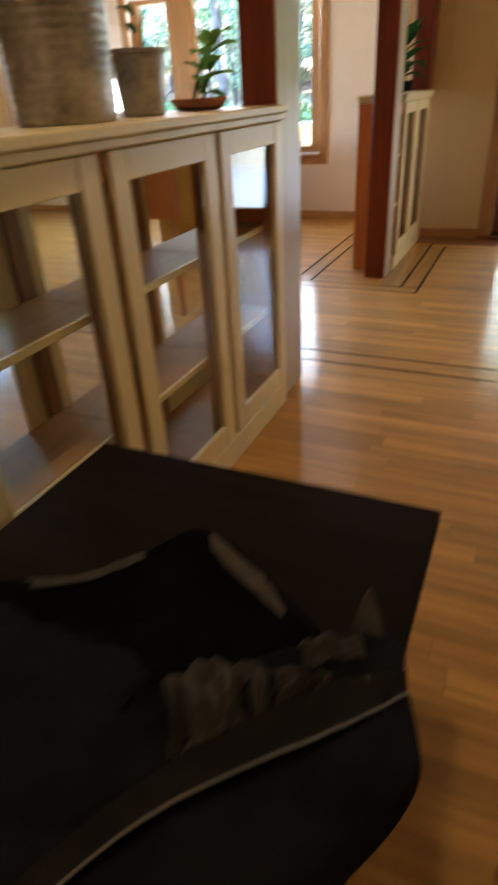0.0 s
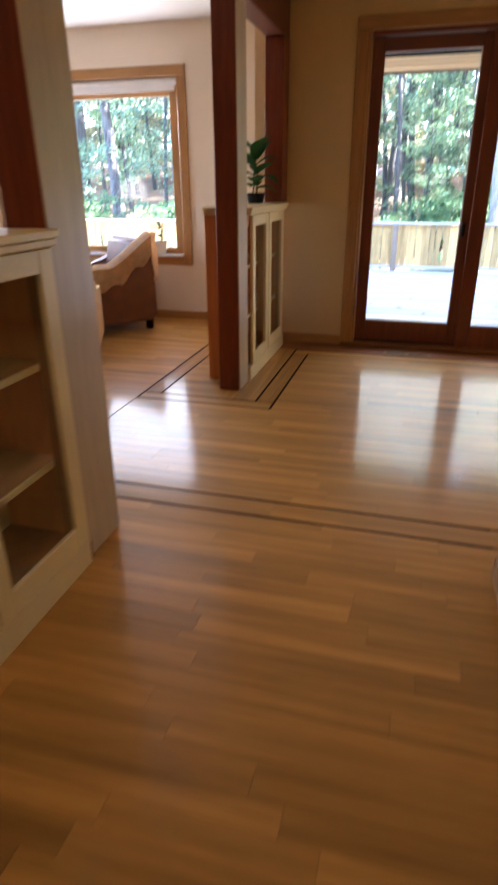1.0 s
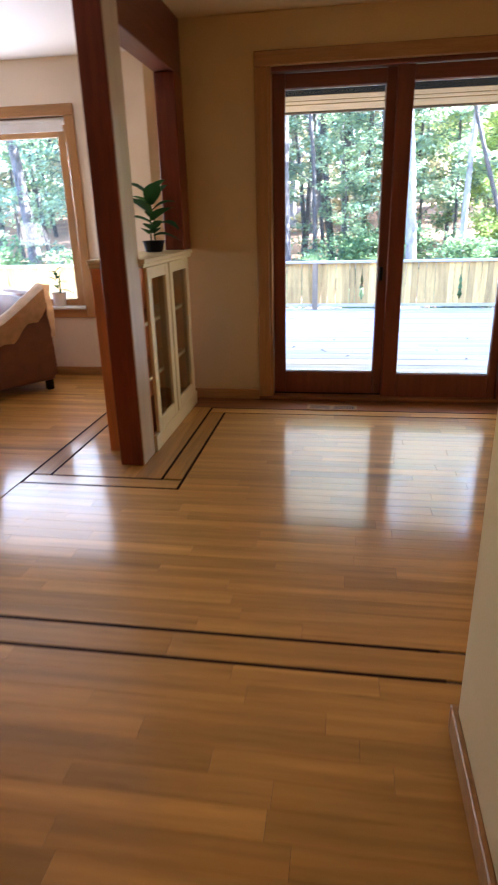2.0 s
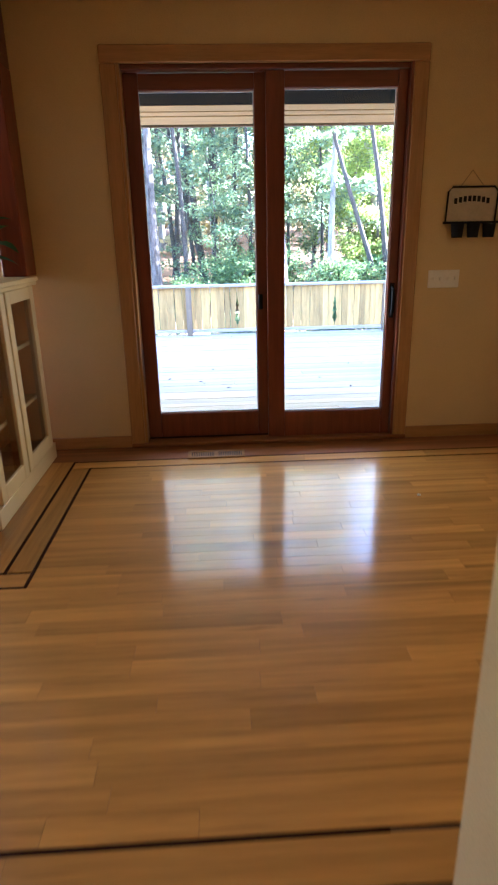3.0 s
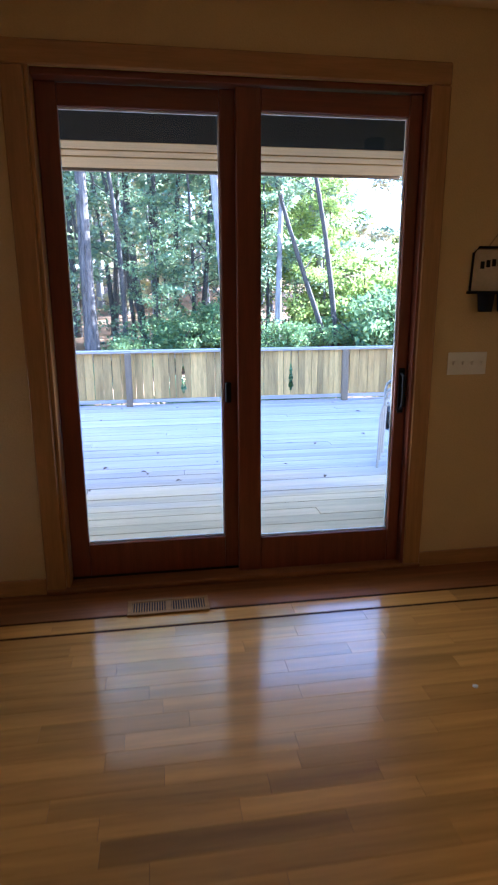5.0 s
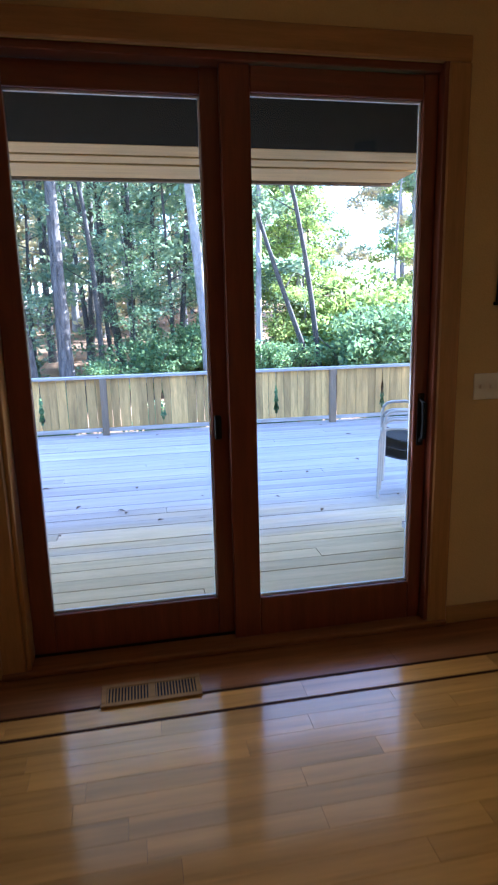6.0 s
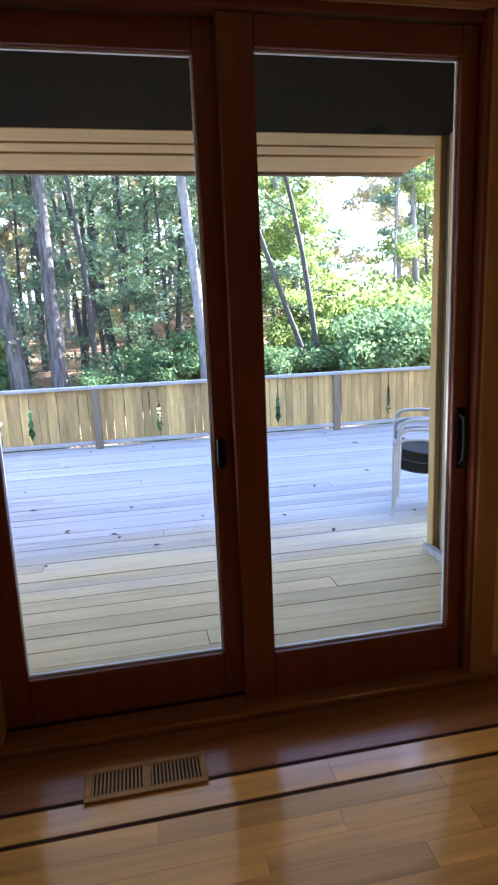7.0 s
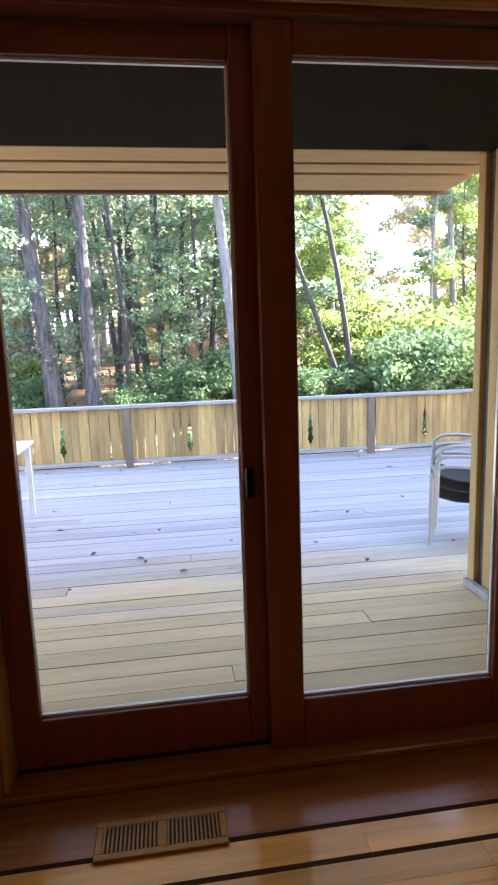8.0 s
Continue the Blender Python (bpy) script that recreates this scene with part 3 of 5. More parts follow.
cabinet("cream painted display cabinet with see-through glass doors and shelves", -1.15, -0.79, 0.02, 2.335, 1.212,
        [(0.04, 0.605), (0.625, 1.195), (1.222, 1.775), (1.797, 2.328)], True, ORANGE_FIR)
cabinet("low cream display cabinet with two glass doors beside the wall", -1.12, -0.80, 4.665, 5.78, 1.19,
        [(4.73, 5.195), (5.205, 5.72)], False, ORANGE_FIR)

# ---- things on the walls and floor ----
sw = thing("light_switch", "white four gang light switch plate on the wall", "light switch", (1.838, 5.92, 1.105))
part("plate", boxed(1.733, 1.943, 5.914, 5.92, 1.048, 1.162, 0.003, 2), WHITE_PLASTIC, sw)
for k in range(4):
    xk = 1.733 + 0.0295 + k * 0.0503
    part("toggle", boxed(xk - 0.005, xk + 0.005, 5.902, 5.9138, 1.098, 1.116, 0.002), WHITE_PLASTIC, sw)

rack = thing("wall_planter", "black wire wall planter with three small black cups", "planter", (1.98, 5.92, 1.4))
wire = bmesh.new()
tube(wire, [(1.815, 5.909, 1.455), (1.822, 5.909, 1.64), (1.850, 5.909, 1.668), (2.120, 5.909, 1.668), (2.146, 5.909, 1.64), (2.140, 5.909, 1.455)], 0.006, 8)
tube(wire, [(1.800, 5.905, 1.455), (2.165, 5.905, 1.455)], 0.007, 8)
part("wire_frame", wire, BLACK_METAL, rack, smooth=True)
part("board", boxed(1.826, 2.138, 5.914, 5.9185, 1.46, 1.66, 0.002), material("aged_cream_enamel", (0.55, 0.45, 0.30), 0.5, 0.08, 12), rack, "aged cream back plate")
for k in range(8):
    xk = 1.865 + k * 0.030
    zk = 1.585 + 0.014 * (1 - ((k - 3.5) / 3.5) ** 2)
    part("letter_bar", boxed(xk, xk + 0.020, 5.9115, 5.9138, zk - 0.017, zk + 0.017), BLACK_METAL, rack)
for k in range(3):
    xk = 1.885 + k * 0.103
    cb = bmesh.new()
    lathe(cb, xk, 5.873, [(0.033, 1.362), (0.041, 1.445), (0.045, 1.448), (0.045, 1.456), (0.038, 1.456), (0.034, 1.40)], 18)
    part("cup", cb, BLACK_METAL, rack, smooth=True)
string = bmesh.new()
tube(string, [(1.90, 5.912, 1.672), (1.968, 5.912, 1.765), (2.05, 5.912, 1.672)], 0.0025, 6)
part("hanging_cord", string, material("jute_cord", (0.35, 0.25, 0.14), 0.9, 0.1), rack)

# small white lump in place of a bright glint on the floor
scrap = bmesh.new()
lump(scrap, 1.418, 4.90, 0.0045, 0.011, 0.008, 0.004, 3, 2.0, 0.3, 2.0)
tagged(part("paper_scrap", scrap, WHITE_PAINT, None), "tiny white lump imitating a glint on the oak floor", "scrap")

vent = thing("floor_vent", "tan metal floor register with dark slots", "floor vent", (0.285, 5.69, 0))
part("tray", boxed(0.105, 0.465, 5.64, 5.745, 0.0035, 0.0055), BLACK_METAL, vent)
part("rim", box(box(box(box(box(bmesh.new(), 0.092, 0.476, 5.622, 5.645, 0.003, 0.011, 0.002), 0.092, 0.476, 5.738, 5.760, 0.003, 0.011, 0.002), 0.092, 0.112, 5.6455, 5.7375, 0.003, 0.011, 0.002), 0.456, 0.476, 5.6455, 5.7375, 0.003, 0.011, 0.002), 0.270, 0.298, 5.6455, 5.7375, 0.003, 0.011, 0.002), VENT_BRASS, vent)
for k in range(13):
    for x0 in (0.114, 0.300):
        xk = x0 + k * 0.0121
        part("slat", boxed(xk, xk + 0.0055, 5.6456, 5.7374, 0.006, 0.0105), VENT_BRASS, vent)

# ---- low table and bag ----
tb = thing("low_table", "dark espresso stained low table beside the glass cabinet", "table", (-0.37, 0.35, 0))
part("tabletop", boxed(-0.765, 0.046, -0.45, 1.0, 0.488, 0.525, 0.004), DARK_TABLE, tb)
part("apron", boxed(-0.72, 0.0, 0.955, 0.975, 0.40, 0.4875), DARK_TABLE, tb)
part("apron", boxed(-0.005, 0.015, -0.38, 0.94, 0.40, 0.4875), DARK_TABLE, tb)
for x in (-0.74, -0.02):
    for y in (-0.42, 0.93):
        part("leg", boxed(x - 0.02, x + 0.04, y - 0.02, y + 0.04, 0.001, 0.487, 0.004), TABLE_LEG, tb, "tan wooden leg")


bag = thing("backpack", "black nylon bag lying open with grey lining on the dark table", "bag", (-0.3, 0.35, 0.525))
b1 = bmesh.new()
plan = [(0.028, 0.605), (0.066, 0.53), (0.096, 0.455), (0.102, 0.405), (0.082, 0.345), (0.03, 0.26), (-0.06, 0.15), (-0.20, 0.02), (-0.36, -0.08), (-0.46, 0.0), (-0.38, 0.20), (-0.24, 0.37), (-0.10, 0.52)]
fine = []
for i in range(len(plan)):
    q0, q1, q2, q3 = [Vector(plan[(i + k) % len(plan)]) for k in (-1, 0, 1, 2)]
    for k in range(4):
        u = k / 4
        fine.append(0.5 * (2 * q1 + (q2 - q0) * u + (2 * q0 - 5 * q1 + 4 * q2 - q3) * u * u + (3 * q1 - q0 - 3 * q2 + q3) * u ** 3))
mid = sum(fine, Vector((0, 0))) / len(fine)
rows = []
for z, inset in ((0.5265, 0.10), (0.545, 0.03), (0.572, 0.0), (0.596, 0.03), (0.607, 0.12), (0.612, 0.45), (0.609, 0.85)):
    rows.append([b1.verts.new((q.x + (mid.x - q.x) * inset, q.y + (mid.y - q.y) * inset, z + 0.006 * noise.noise(Vector((q.x * 14, q.y * 14, z * 30))) * (z > 0.53))) for q in fine])
for r0, r1 in zip(rows, rows[1:]):
    for k in range(len(fine)):
        b1.faces.new((r0[k], r0[(k + 1) % len(fine)], r1[(k + 1) % len(fine)], r1[k]))
b1.faces.new(rows[-1])
b1.faces.new(rows[0][::-1])
part("body", b1, BAG_CLOTH, bag, smooth=True)


def along(points, u):
    """A smooth line through the points, at u from 0 to 1."""
    q = [Vector(p) for p in points]
    k = min(int(u * (len(q) - 1)), len(q) - 2)
    v = u * (len(q) - 1) - k
    q0, q1, q2, q3 = q[max(k - 1, 0)], q[k], q[k + 1], q[min(k + 2, len(q) - 1)]
    return 0.5 * (2 * q1 + (q2 - q0) * v + (2 * q0 - 5 * q1 + 4 * q2 - q3) * v * v + (3 * q1 - q0 - 3 * q2 + q3) * v ** 3)


def cloth(name, lines, mat, label="", across=30, crumple=0.006, pleats=0.0, pleat_depth=0.0, seed=1, thick=0.004):
    """A sheet of cloth drawn over several lines, with creases and, where asked, pleats across it."""
    b = bmesh.new()
    down = 4 * (len(lines) - 1)
    rows = []
    for j in range(down + 1):
        row = []
        for i in range(across + 1):
            u = i / across
            p = along([along(ln, u) for ln in lines], j / down)
            free = math.sin(math.pi * (0.1 + 0.8 * j / down))
            p.z += crumple * (noise.noise(Vector((p.x * 22, p.y * 22, seed))) + 0.5 * noise.noise(Vector((p.x * 60, p.y * 60, seed + 3))))
            p.z += pleat_depth * free * math.sin(pleats * (u + 0.10 * noise.noise(Vector((j * 0.5, u * 3, seed)))) * math.tau)
            row.append(b.verts.new(p))
        rows.append(row)
    for r0, r1 in zip(rows, rows[1:]):
        for i in range(across):
            b.faces.new((r0[i], r0[i + 1], r1[i + 1], r1[i]))
    bmesh.ops.solidify(b, geom=b.faces[:], thickness=thick)
    return part(name, b, mat, bag, label, smooth=True)


RIM = [(-0.60, 0.44, 0.615), (-0.459, 0.506, 0.615), (-0.372, 0.593, 0.622), (-0.305, 0.672, 0.628), (-0.17, 0.616, 0.618), (-0.114, 0.570, 0.610), (-0.04, 0.535, 0.605)]
FOOT = [(-0.64, 0.50, 0.528), (-0.50, 0.56, 0.528), (-0.40, 0.64, 0.528), (-0.30, 0.715, 0.528), (-0.13, 0.65, 0.528), (-0.07, 0.60, 0.528), (0.0, 0.575, 0.528)]
WELL = [(-0.56, 0.38, 0.575), (-0.44, 0.43, 0.568), (-0.35, 0.50, 0.560), (-0.285, 0.545, 0.556), (-0.19, 0.51, 0.556), (-0.12, 0.485, 0.56), (-0.06, 0.48, 0.575)]
cloth("back_panel", [FOOT, RIM], BAG_CLOTH, across=40, seed=4)
cloth("back_lining", [[(x, y - 0.004, z - 0.001) for x, y, z in RIM], WELL], BAG_CLOTH, across=40, crumple=0.010, seed=9)
cloth("well", [WELL, [(-0.60, 0.20, 0.60), (-0.48, 0.20, 0.61), (-0.38, 0.24, 0.61), (-0.28, 0.30, 0.61), (-0.20, 0.33, 0.608), (-0.12, 0.37, 0.606), (-0.03, 0.45, 0.60)]], BAG_CLOTH, across=40, crumple=0.012, seed=12)
cloth("lining_fold", [[(-0.296, 0.672, 0.629), (-0.235, 0.642, 0.626), (-0.17, 0.612, 0.620), (-0.118, 0.566, 0.612)], [(-0.272, 0.635, 0.626), (-0.225, 0.606, 0.618), (-0.165, 0.578, 0.612), (-0.118, 0.556, 0.608)]], BAG_LINING, "grey-brown lining", 24, 0.005, 2, 0.003, 5)
cloth("lining_edge", [[(-0.52, 0.478, 0.618), (-0.459, 0.504, 0.620), (-0.40, 0.560, 0.623), (-0.372, 0.590, 0.625)], [(-0.515, 0.462, 0.613), (-0.452, 0.490, 0.615), (-0.392, 0.548, 0.618), (-0.366, 0.580, 0.620)]], BAG_LINING, "grey-brown lining edge", 20, 0.006, 0, 0, 7)
b1 = bmesh.new()
lump(b1, -0.37, 0.28, 0.585, 0.20, 0.15, 0.048, 8, 2.2, 0.22, 2.6)
lump(b1, -0.58, 0.33, 0.575, 0.16, 0.13, 0.048, 18, 2.2, 0.25, 2.6)
part("flap", b1, BAG_CLOTH, bag, "soft black nylon flap", smooth=True)
cloth("lining_pleats", [[(-0.215, 0.385, 0.622), (-0.178, 0.437, 0.628), (-0.10, 0.462, 0.618), (-0.028, 0.482, 0.612)], [(-0.178, 0.345, 0.628), (-0.140, 0.395, 0.634), (-0.085, 0.428, 0.624), (-0.020, 0.472, 0.616)], [(-0.160, 0.305, 0.618), (-0.120, 0.352, 0.620), (-0.075, 0.405, 0.618), (-0.018, 0.462, 0.616)]], BAG_LINING, "crumpled grey-brown lining", 72, 0.016, 5.5, 0.021, 2)
cloth("lining_roll", [[(-0.082, 0.520, 0.600), (-0.05, 0.545, 0.608), (-0.010, 0.562, 0.604)], [(-0.072, 0.502, 0.625), (-0.04, 0.528, 0.632), (0.0, 0.545, 0.622)], [(-0.060, 0.484, 0.604), (-0.028, 0.508, 0.610), (0.010, 0.528, 0.606)]], BAG_LINING, "grey-brown lining roll", 24, 0.014, 2.5, 0.008, 6)
cloth("lining_tuft", [[(-0.026, 0.592, 0.585), (0.0, 0.580, 0.588), (0.024, 0.570, 0.585)], [(-0.020, 0.612, 0.622), (-0.002, 0.602, 0.628), (0.018, 0.585, 0.616)], [(-0.012, 0.626, 0.640), (-0.006, 0.620, 0.640), (0.004, 0.606, 0.632)]], BAG_LINING, "grey-brown lining tuft", 12, 0.006, 1.5, 0.004, 3)
BAND = [(0.062, 0.535, 0.606), (-0.020, 0.468, 0.620), (-0.090, 0.385, 0.624), (-0.155, 0.300, 0.624), (-0.213, 0.197, 0.620), (-0.27, 0.08, 0.606)]
SEAM = [(0.070, 0.500, 0.600), (0.003, 0.408, 0.617), (-0.064, 0.337, 0.621), (-0.134, 0.258, 0.621), (-0.183, 0.180, 0.617), (-0.235, 0.07, 0.604)]
cloth("zip_band", [BAND, SEAM], BAG_BAND, "dark grey-brown zip band", 40, 0.005, 0, 0, 31)
b1 = bmesh.new()
tube(b1, [along([(x, y, z + 0.004) for x, y, z in SEAM], k / 24) + Vector((0, 0, 0.003 * noise.noise(Vector((k * 0.7, 0, 0))))) for k in range(25)], 0.0021, 6)
part("zip_piping", b1, PIPING, bag, "grey piping", smooth=True)

paper = bmesh.new()
lump(paper, -0.95, 0.86, 0.155, 0.075, 0.10, 0.030, 5, 2.0, 0.6, 3.2)
tagged(part("paper_bag", paper, material("crumpled_tan_paper", (0.50, 0.31, 0.13), 0.8, 0.2, 12, bump=0.5), None), "crumpled tan paper bag on the cabinet floor", "paper bag")

# ---- pots and plants on the cabinet tops ----
def big_leaf(bm, base, direction, length, width, droop, fold=0.25):
    d = Vector(direction).normalized()
    side = d.cross(Vector((0, 0, 1))).normalized()
    n = 6
    rows = []
    for i in range(n + 1):
        u = i / n
        p = Vector(base) + d * length * u + Vector((0, 0, -droop * u * u * length))
        w = width * math.sin(math.pi * min(1, 0.06 + u * 0.94)) ** 0.8 * (1 - 0.35 * u)
        rows.append((bm.verts.new(p + side * w + Vector((0, 0, fold * w))), bm.verts.new(p), bm.verts.new(p - side * w + Vector((0, 0, fold * w)))))
    for a, b in zip(rows, rows[1:]):
        bm.faces.new((a[0], a[1], b[1], b[0]))
        bm.faces.new((a[1], a[2], b[2], b[1]))


def potted(name, label, at, pot_mat, profile, leaves, seed, reach, height, width, stems=1, leaf_mat=None, lean=(0, 0)):
    leaf_mat = leaf_mat or LEAF_HOUSE
    x, y, z = at
    rng = random.Random(seed)
    t = thing(name, label, "plant", at)
    b = bmesh.new()
    lathe(b, x, y, [(r, z + h) for r, h in profile])
    part("pot", b, pot_mat, t, smooth=True)
    top = max(h for r, h in profile)
    rim = max(r for r, h in profile)
    b = bmesh.new()
    lathe(b, x, y, [(rim * 0.8, z + top - 0.03), (rim * 0.8, z + top - 0.015)], 16)
    part("soil", b, SOIL, t)
    for s in range(stems):
        a = rng.uniform(0, math.tau)
        sx, sy = x + 0.02 * math.cos(a), y + 0.02 * math.sin(a)
        b = bmesh.new()
        pts = [(sx, sy, z + top - 0.02), (sx + 0.01 + lean[0] * height * 0.5, sy - 0.01 + lean[1] * height * 0.5, z + top + height * 0.5), (sx + rng.uniform(-.03, .03) + lean[0] * height * 0.9, sy + rng.uniform(-.03, .03) + lean[1] * height * 0.9, z + top + height * 0.9)]
        tube(b, pts, [0.006, 0.005, 0.003], 6)
        part("stem", b, LEAF_HOUSE, t)
    for k in range(leaves):
        a = k * 2.4 + rng.uniform(-.4, .4)
        h = height * (0.15 + 0.8 * (k / max(1, leaves - 1)))
        b = bmesh.new()
        up = 0.35 + 0.9 * k / leaves
        big_leaf(b, (x + lean[0] * h, y + lean[1] * h, z + top + h - 0.02), (math.cos(a) + lean[0], math.sin(a) + lean[1], up), reach * rng.uniform(0.75, 1.1), width * rng.uniform(0.8, 1.1), rng.uniform(0.2, 0.7))
        part("leaf", b, leaf_mat, t, smooth=True)
    return t


BX, BY = -0.99, 1.36
bucket = thing("steel_bucket", "tall ribbed galvanised steel bucket on the cabinet", "bucket", (BX, BY, 1.212))
b = bmesh.new()
prof = [(0.118, 1.2125), (0.122, 1.216)]
for k in range(16):
    z0 = 1.222 + k * 0.020
    prof += [(0.123 + 0.0006 * k, z0), (0.1248 + 0.0006 * k, z0 + 0.006), (0.1248 + 0.0006 * k, z0 + 0.011), (0.123 + 0.0006 * k, z0 + 0.017)]
prof += [(0.140, 1.545), (0.142, 1.552), (0.136, 1.552), (0.128, 1.50), (0.12, 1.25)]
lathe(b, BX, BY, prof, 40)
part("shell", b, STEEL, bucket, smooth=True)
b = bmesh.new()
ring = [(BX + 0.142 * math.cos(k * math.tau / 40), BY + 0.142 * math.sin(k * math.tau / 40), 1.553) for k in range(41)]
tube(b, ring, 0.005, 6)
part("rim", b, STEEL, bucket, "rolled steel rim", smooth=True)

potted("potted_plant", "grey metal pot with a leafy houseplant on the cabinet", (-0.97, 1.68, 1.212), STEEL,
       [(0.058, 0.001), (0.062, 0.004), (0.078, 0.15), (0.084, 0.152), (0.084, 0.164), (0.076, 0.164), (0.072, 0.14)], 3, 21, 0.10, 0.10, 0.02)
potted("potted_plant", "green broadleaf plant in a shallow terracotta dish", (-0.97, 2.02, 1.212), TERRACOTTA,
       [(0.06, 0.001), (0.075, 0.004), (0.098, 0.030), (0.102, 0.036), (0.096, 0.036), (0.085, 0.02)], 12, 5, 0.12, 0.19, 0.05, 2, LEAF_LIGHT, (0.25, 0.25))
potted("potted_plant", "dark green houseplant with long leaves on the cabinet", (-0.985, 5.50, 1.19), BLACK_METAL,
       [(0.055, 0.001), (0.06, 0.004), (0.075, 0.07), (0.08, 0.075), (0.074, 0.075), (0.065, 0.05)], 14, 9, 0.25, 0.33, 0.085, 2)
potted("potted_plant", "white pot with an orchid on the window sill", (-2.32, 6.66, 0.662), WHITE_PLASTIC,
       [(0.05, 0.001), (0.055, 0.004), (0.068, 0.12), (0.071, 0.125), (0.066, 0.125), (0.06, 0.10)], 9, 14, 0.16, 0.22, 0.028, 2)

# ---- living room furniture ----
def rounded(x0, x1, y0, y1, z0, z1, r=0.05):
    return boxed(x0, x1, y0, y1, z0, z1, min(r, 0.49 * min(x1 - x0, y1 - y0, z1 - z0)), 4)


def armchair(label, at, turn, w, d, h, mat, legs=True):
    c = thing("armchair", label, "armchair", (0, 0, 0))
    part("seat", rounded(-w / 2 + 0.14, w / 2 - 0.14, -d / 2, d / 2 - 0.18, 0.20, 0.44, 0.06), mat, c, smooth=True)
    part("base", rounded(-w / 2 + 0.02, w / 2 - 0.02, -d / 2 + 0.03, d / 2 - 0.03, 0.09, 0.205, 0.03), mat, c, smooth=True)
    for s in (-1, 1):
        o = [(-d / 2, 0.10), (-d / 2 - 0.01, 0.50), (-d / 2 + 0.06, 0.57), (0.0, 0.58), (d / 2 - 0.14, 0.66), (d / 2 - 0.02, h - 0.06), (d / 2, 0.10)]
        b = bmesh.new()
        prism(b, o, "x", s * (w / 2) - (0.15 if s > 0 else 0), s * (w / 2) + (0 if s > 0 else 0.15))
        bmesh.ops.recalc_face_normals(b, faces=b.faces[:])
        bmesh.ops.bevel(b, geom=b.edges[:], offset=0.035, segments=3, affect="EDGES")
        part("arm", b, mat, c, smooth=True)
    b = bmesh.new()
    prism(b, [(d / 2 - 0.20, 0.18), (d / 2 - 0.24, 0.44), (d / 2 - 0.16, h), (d / 2 - 0.02, h), (d / 2, 0.60), (d / 2 - 0.02, 0.12)], "x", -w / 2 + 0.10, w / 2 - 0.10)
    bmesh.ops.recalc_face_normals(b, faces=b.faces[:])
    bmesh.ops.bevel(b, geom=b.edges[:], offset=0.045, segments=3, affect="EDGES")
    part("backrest", b, mat, c, smooth=True)
    for x in (-w / 2 + 0.07, w / 2 - 0.07):
        for y in (-d / 2 + 0.08, d / 2 - 0.08):
            part("foot", boxed(x - 0.03, x + 0.03, y - 0.03, y + 0.03, 0.001, 0.092, 0.008), DARK_TABLE, c, "dark wooden foot")
    c.matrix_basis = pose(*at, 0, 0, turn)
    return c


brown = armchair("brown leather armchair standing before the window", (-2.70, 6.0, 0), -35, 0.78, 0.84, 0.86, LEATHER)
armchair("mustard yellow upholstered armchair", (-2.55, 4.92, 0), 205, 0.74, 0.74, 0.80, YELLOW_CLOTH)

# wool throw draped over the arm and back of the leather chair
rng = random.Random(3)
b = bmesh.new()
rows = []
outline = [(-0.30, 0.475), (-0.27, 0.50), (-0.255, 0.60), (-0.30, 0.655), (-0.36, 0.655), (-0.412, 0.62), (-0.416, 0.54), (-0.414, 0.47)]
for i in range(15):
    u = i / 14
    y = -0.30 + 0.66 * u
    lift = 0.27 * max(0, (u - 0.35) / 0.65) ** 1.1
    row = []
    for q, (px, pz) in enumerate(outline):
        sag = 0.012 * noise.noise(Vector((u * 6, q * 0.7, 2)))
        z = pz + (lift if q > 0 else lift * 0.9) - (0.06 * math.sin(u * 9) ** 2 if q == 7 else 0)
        row.append(b.verts.new((-px + sag + (0.004 if q > 4 else 0), y, z + abs(sag))))
    rows.append(row)
for a_, b_ in zip(rows, rows[1:]):
    for q in range(len(outline) - 1):
        b.faces.new((a_[q], a_[q + 1], b_[q + 1], b_[q]))
tail = [[b.verts.new((0.30 + 0.11 * v, 0.372 + 0.05 * v + 0.012 * math.sin(v * 7 + z * 20), z)) for v in (0, 0.33, 0.66, 1)] for z in (0.915, 0.84, 0.72, 0.60, 0.47)]
for a_, b_ in zip(tail, tail[1:]):
    for q in range(3):
        b.faces.new((a_[q], a_[q + 1], b_[q + 1], b_[q]))
bmesh.ops.solidify(b, geom=b.faces[:], thickness=0.014)
throw = part("throw_blanket", b, THROW, None, smooth=True)
throw.matrix_basis = brown.matrix_basis.copy()
tagged(throw, "beige wool throw draped over the leather armchair", "blanket")

cushion = rounded(-0.26, 0.26, -0.07, 0.07, -0.2, 0.2, 0.06)
cu = part("cushion", cushion, DARK_CLOTH, None, smooth=True)
cu.matrix_basis = brown.matrix_basis @ pose(0.0, -0.16, 0.50, 88, 0, 8)
tagged(cu, "dark grey cushion lying on the leather armchair", "cushion")

# lamp table with a lit lamp, and a wooden chair, seen through the cabinet
lt = thing("side_table", "round wooden side table in the living room", "table", (-3.45, 4.95, 0))
b = bmesh.new()
lathe(b, -3.45, 4.95, [(0.24, 0.60), (0.25, 0.605), (0.25, 0.625), (0.24, 0.63)], 32)
part("tabletop", b, SHELF_WOOD, lt, smooth=True)
b = bmesh.new()
lathe(b, -3.45, 4.95, [(0.16, 0.001), (0.16, 0.02), (0.03, 0.05), (0.025, 0.40), (0.05, 0.599)], 20)
part("pedestal", b, SHELF_WOOD, lt, smooth=True)
lamp = thing("table_lamp", "lit white dome shade lamp on the side table", "lamp", (-3.45, 4.95, 0.63))
b = bmesh.new()
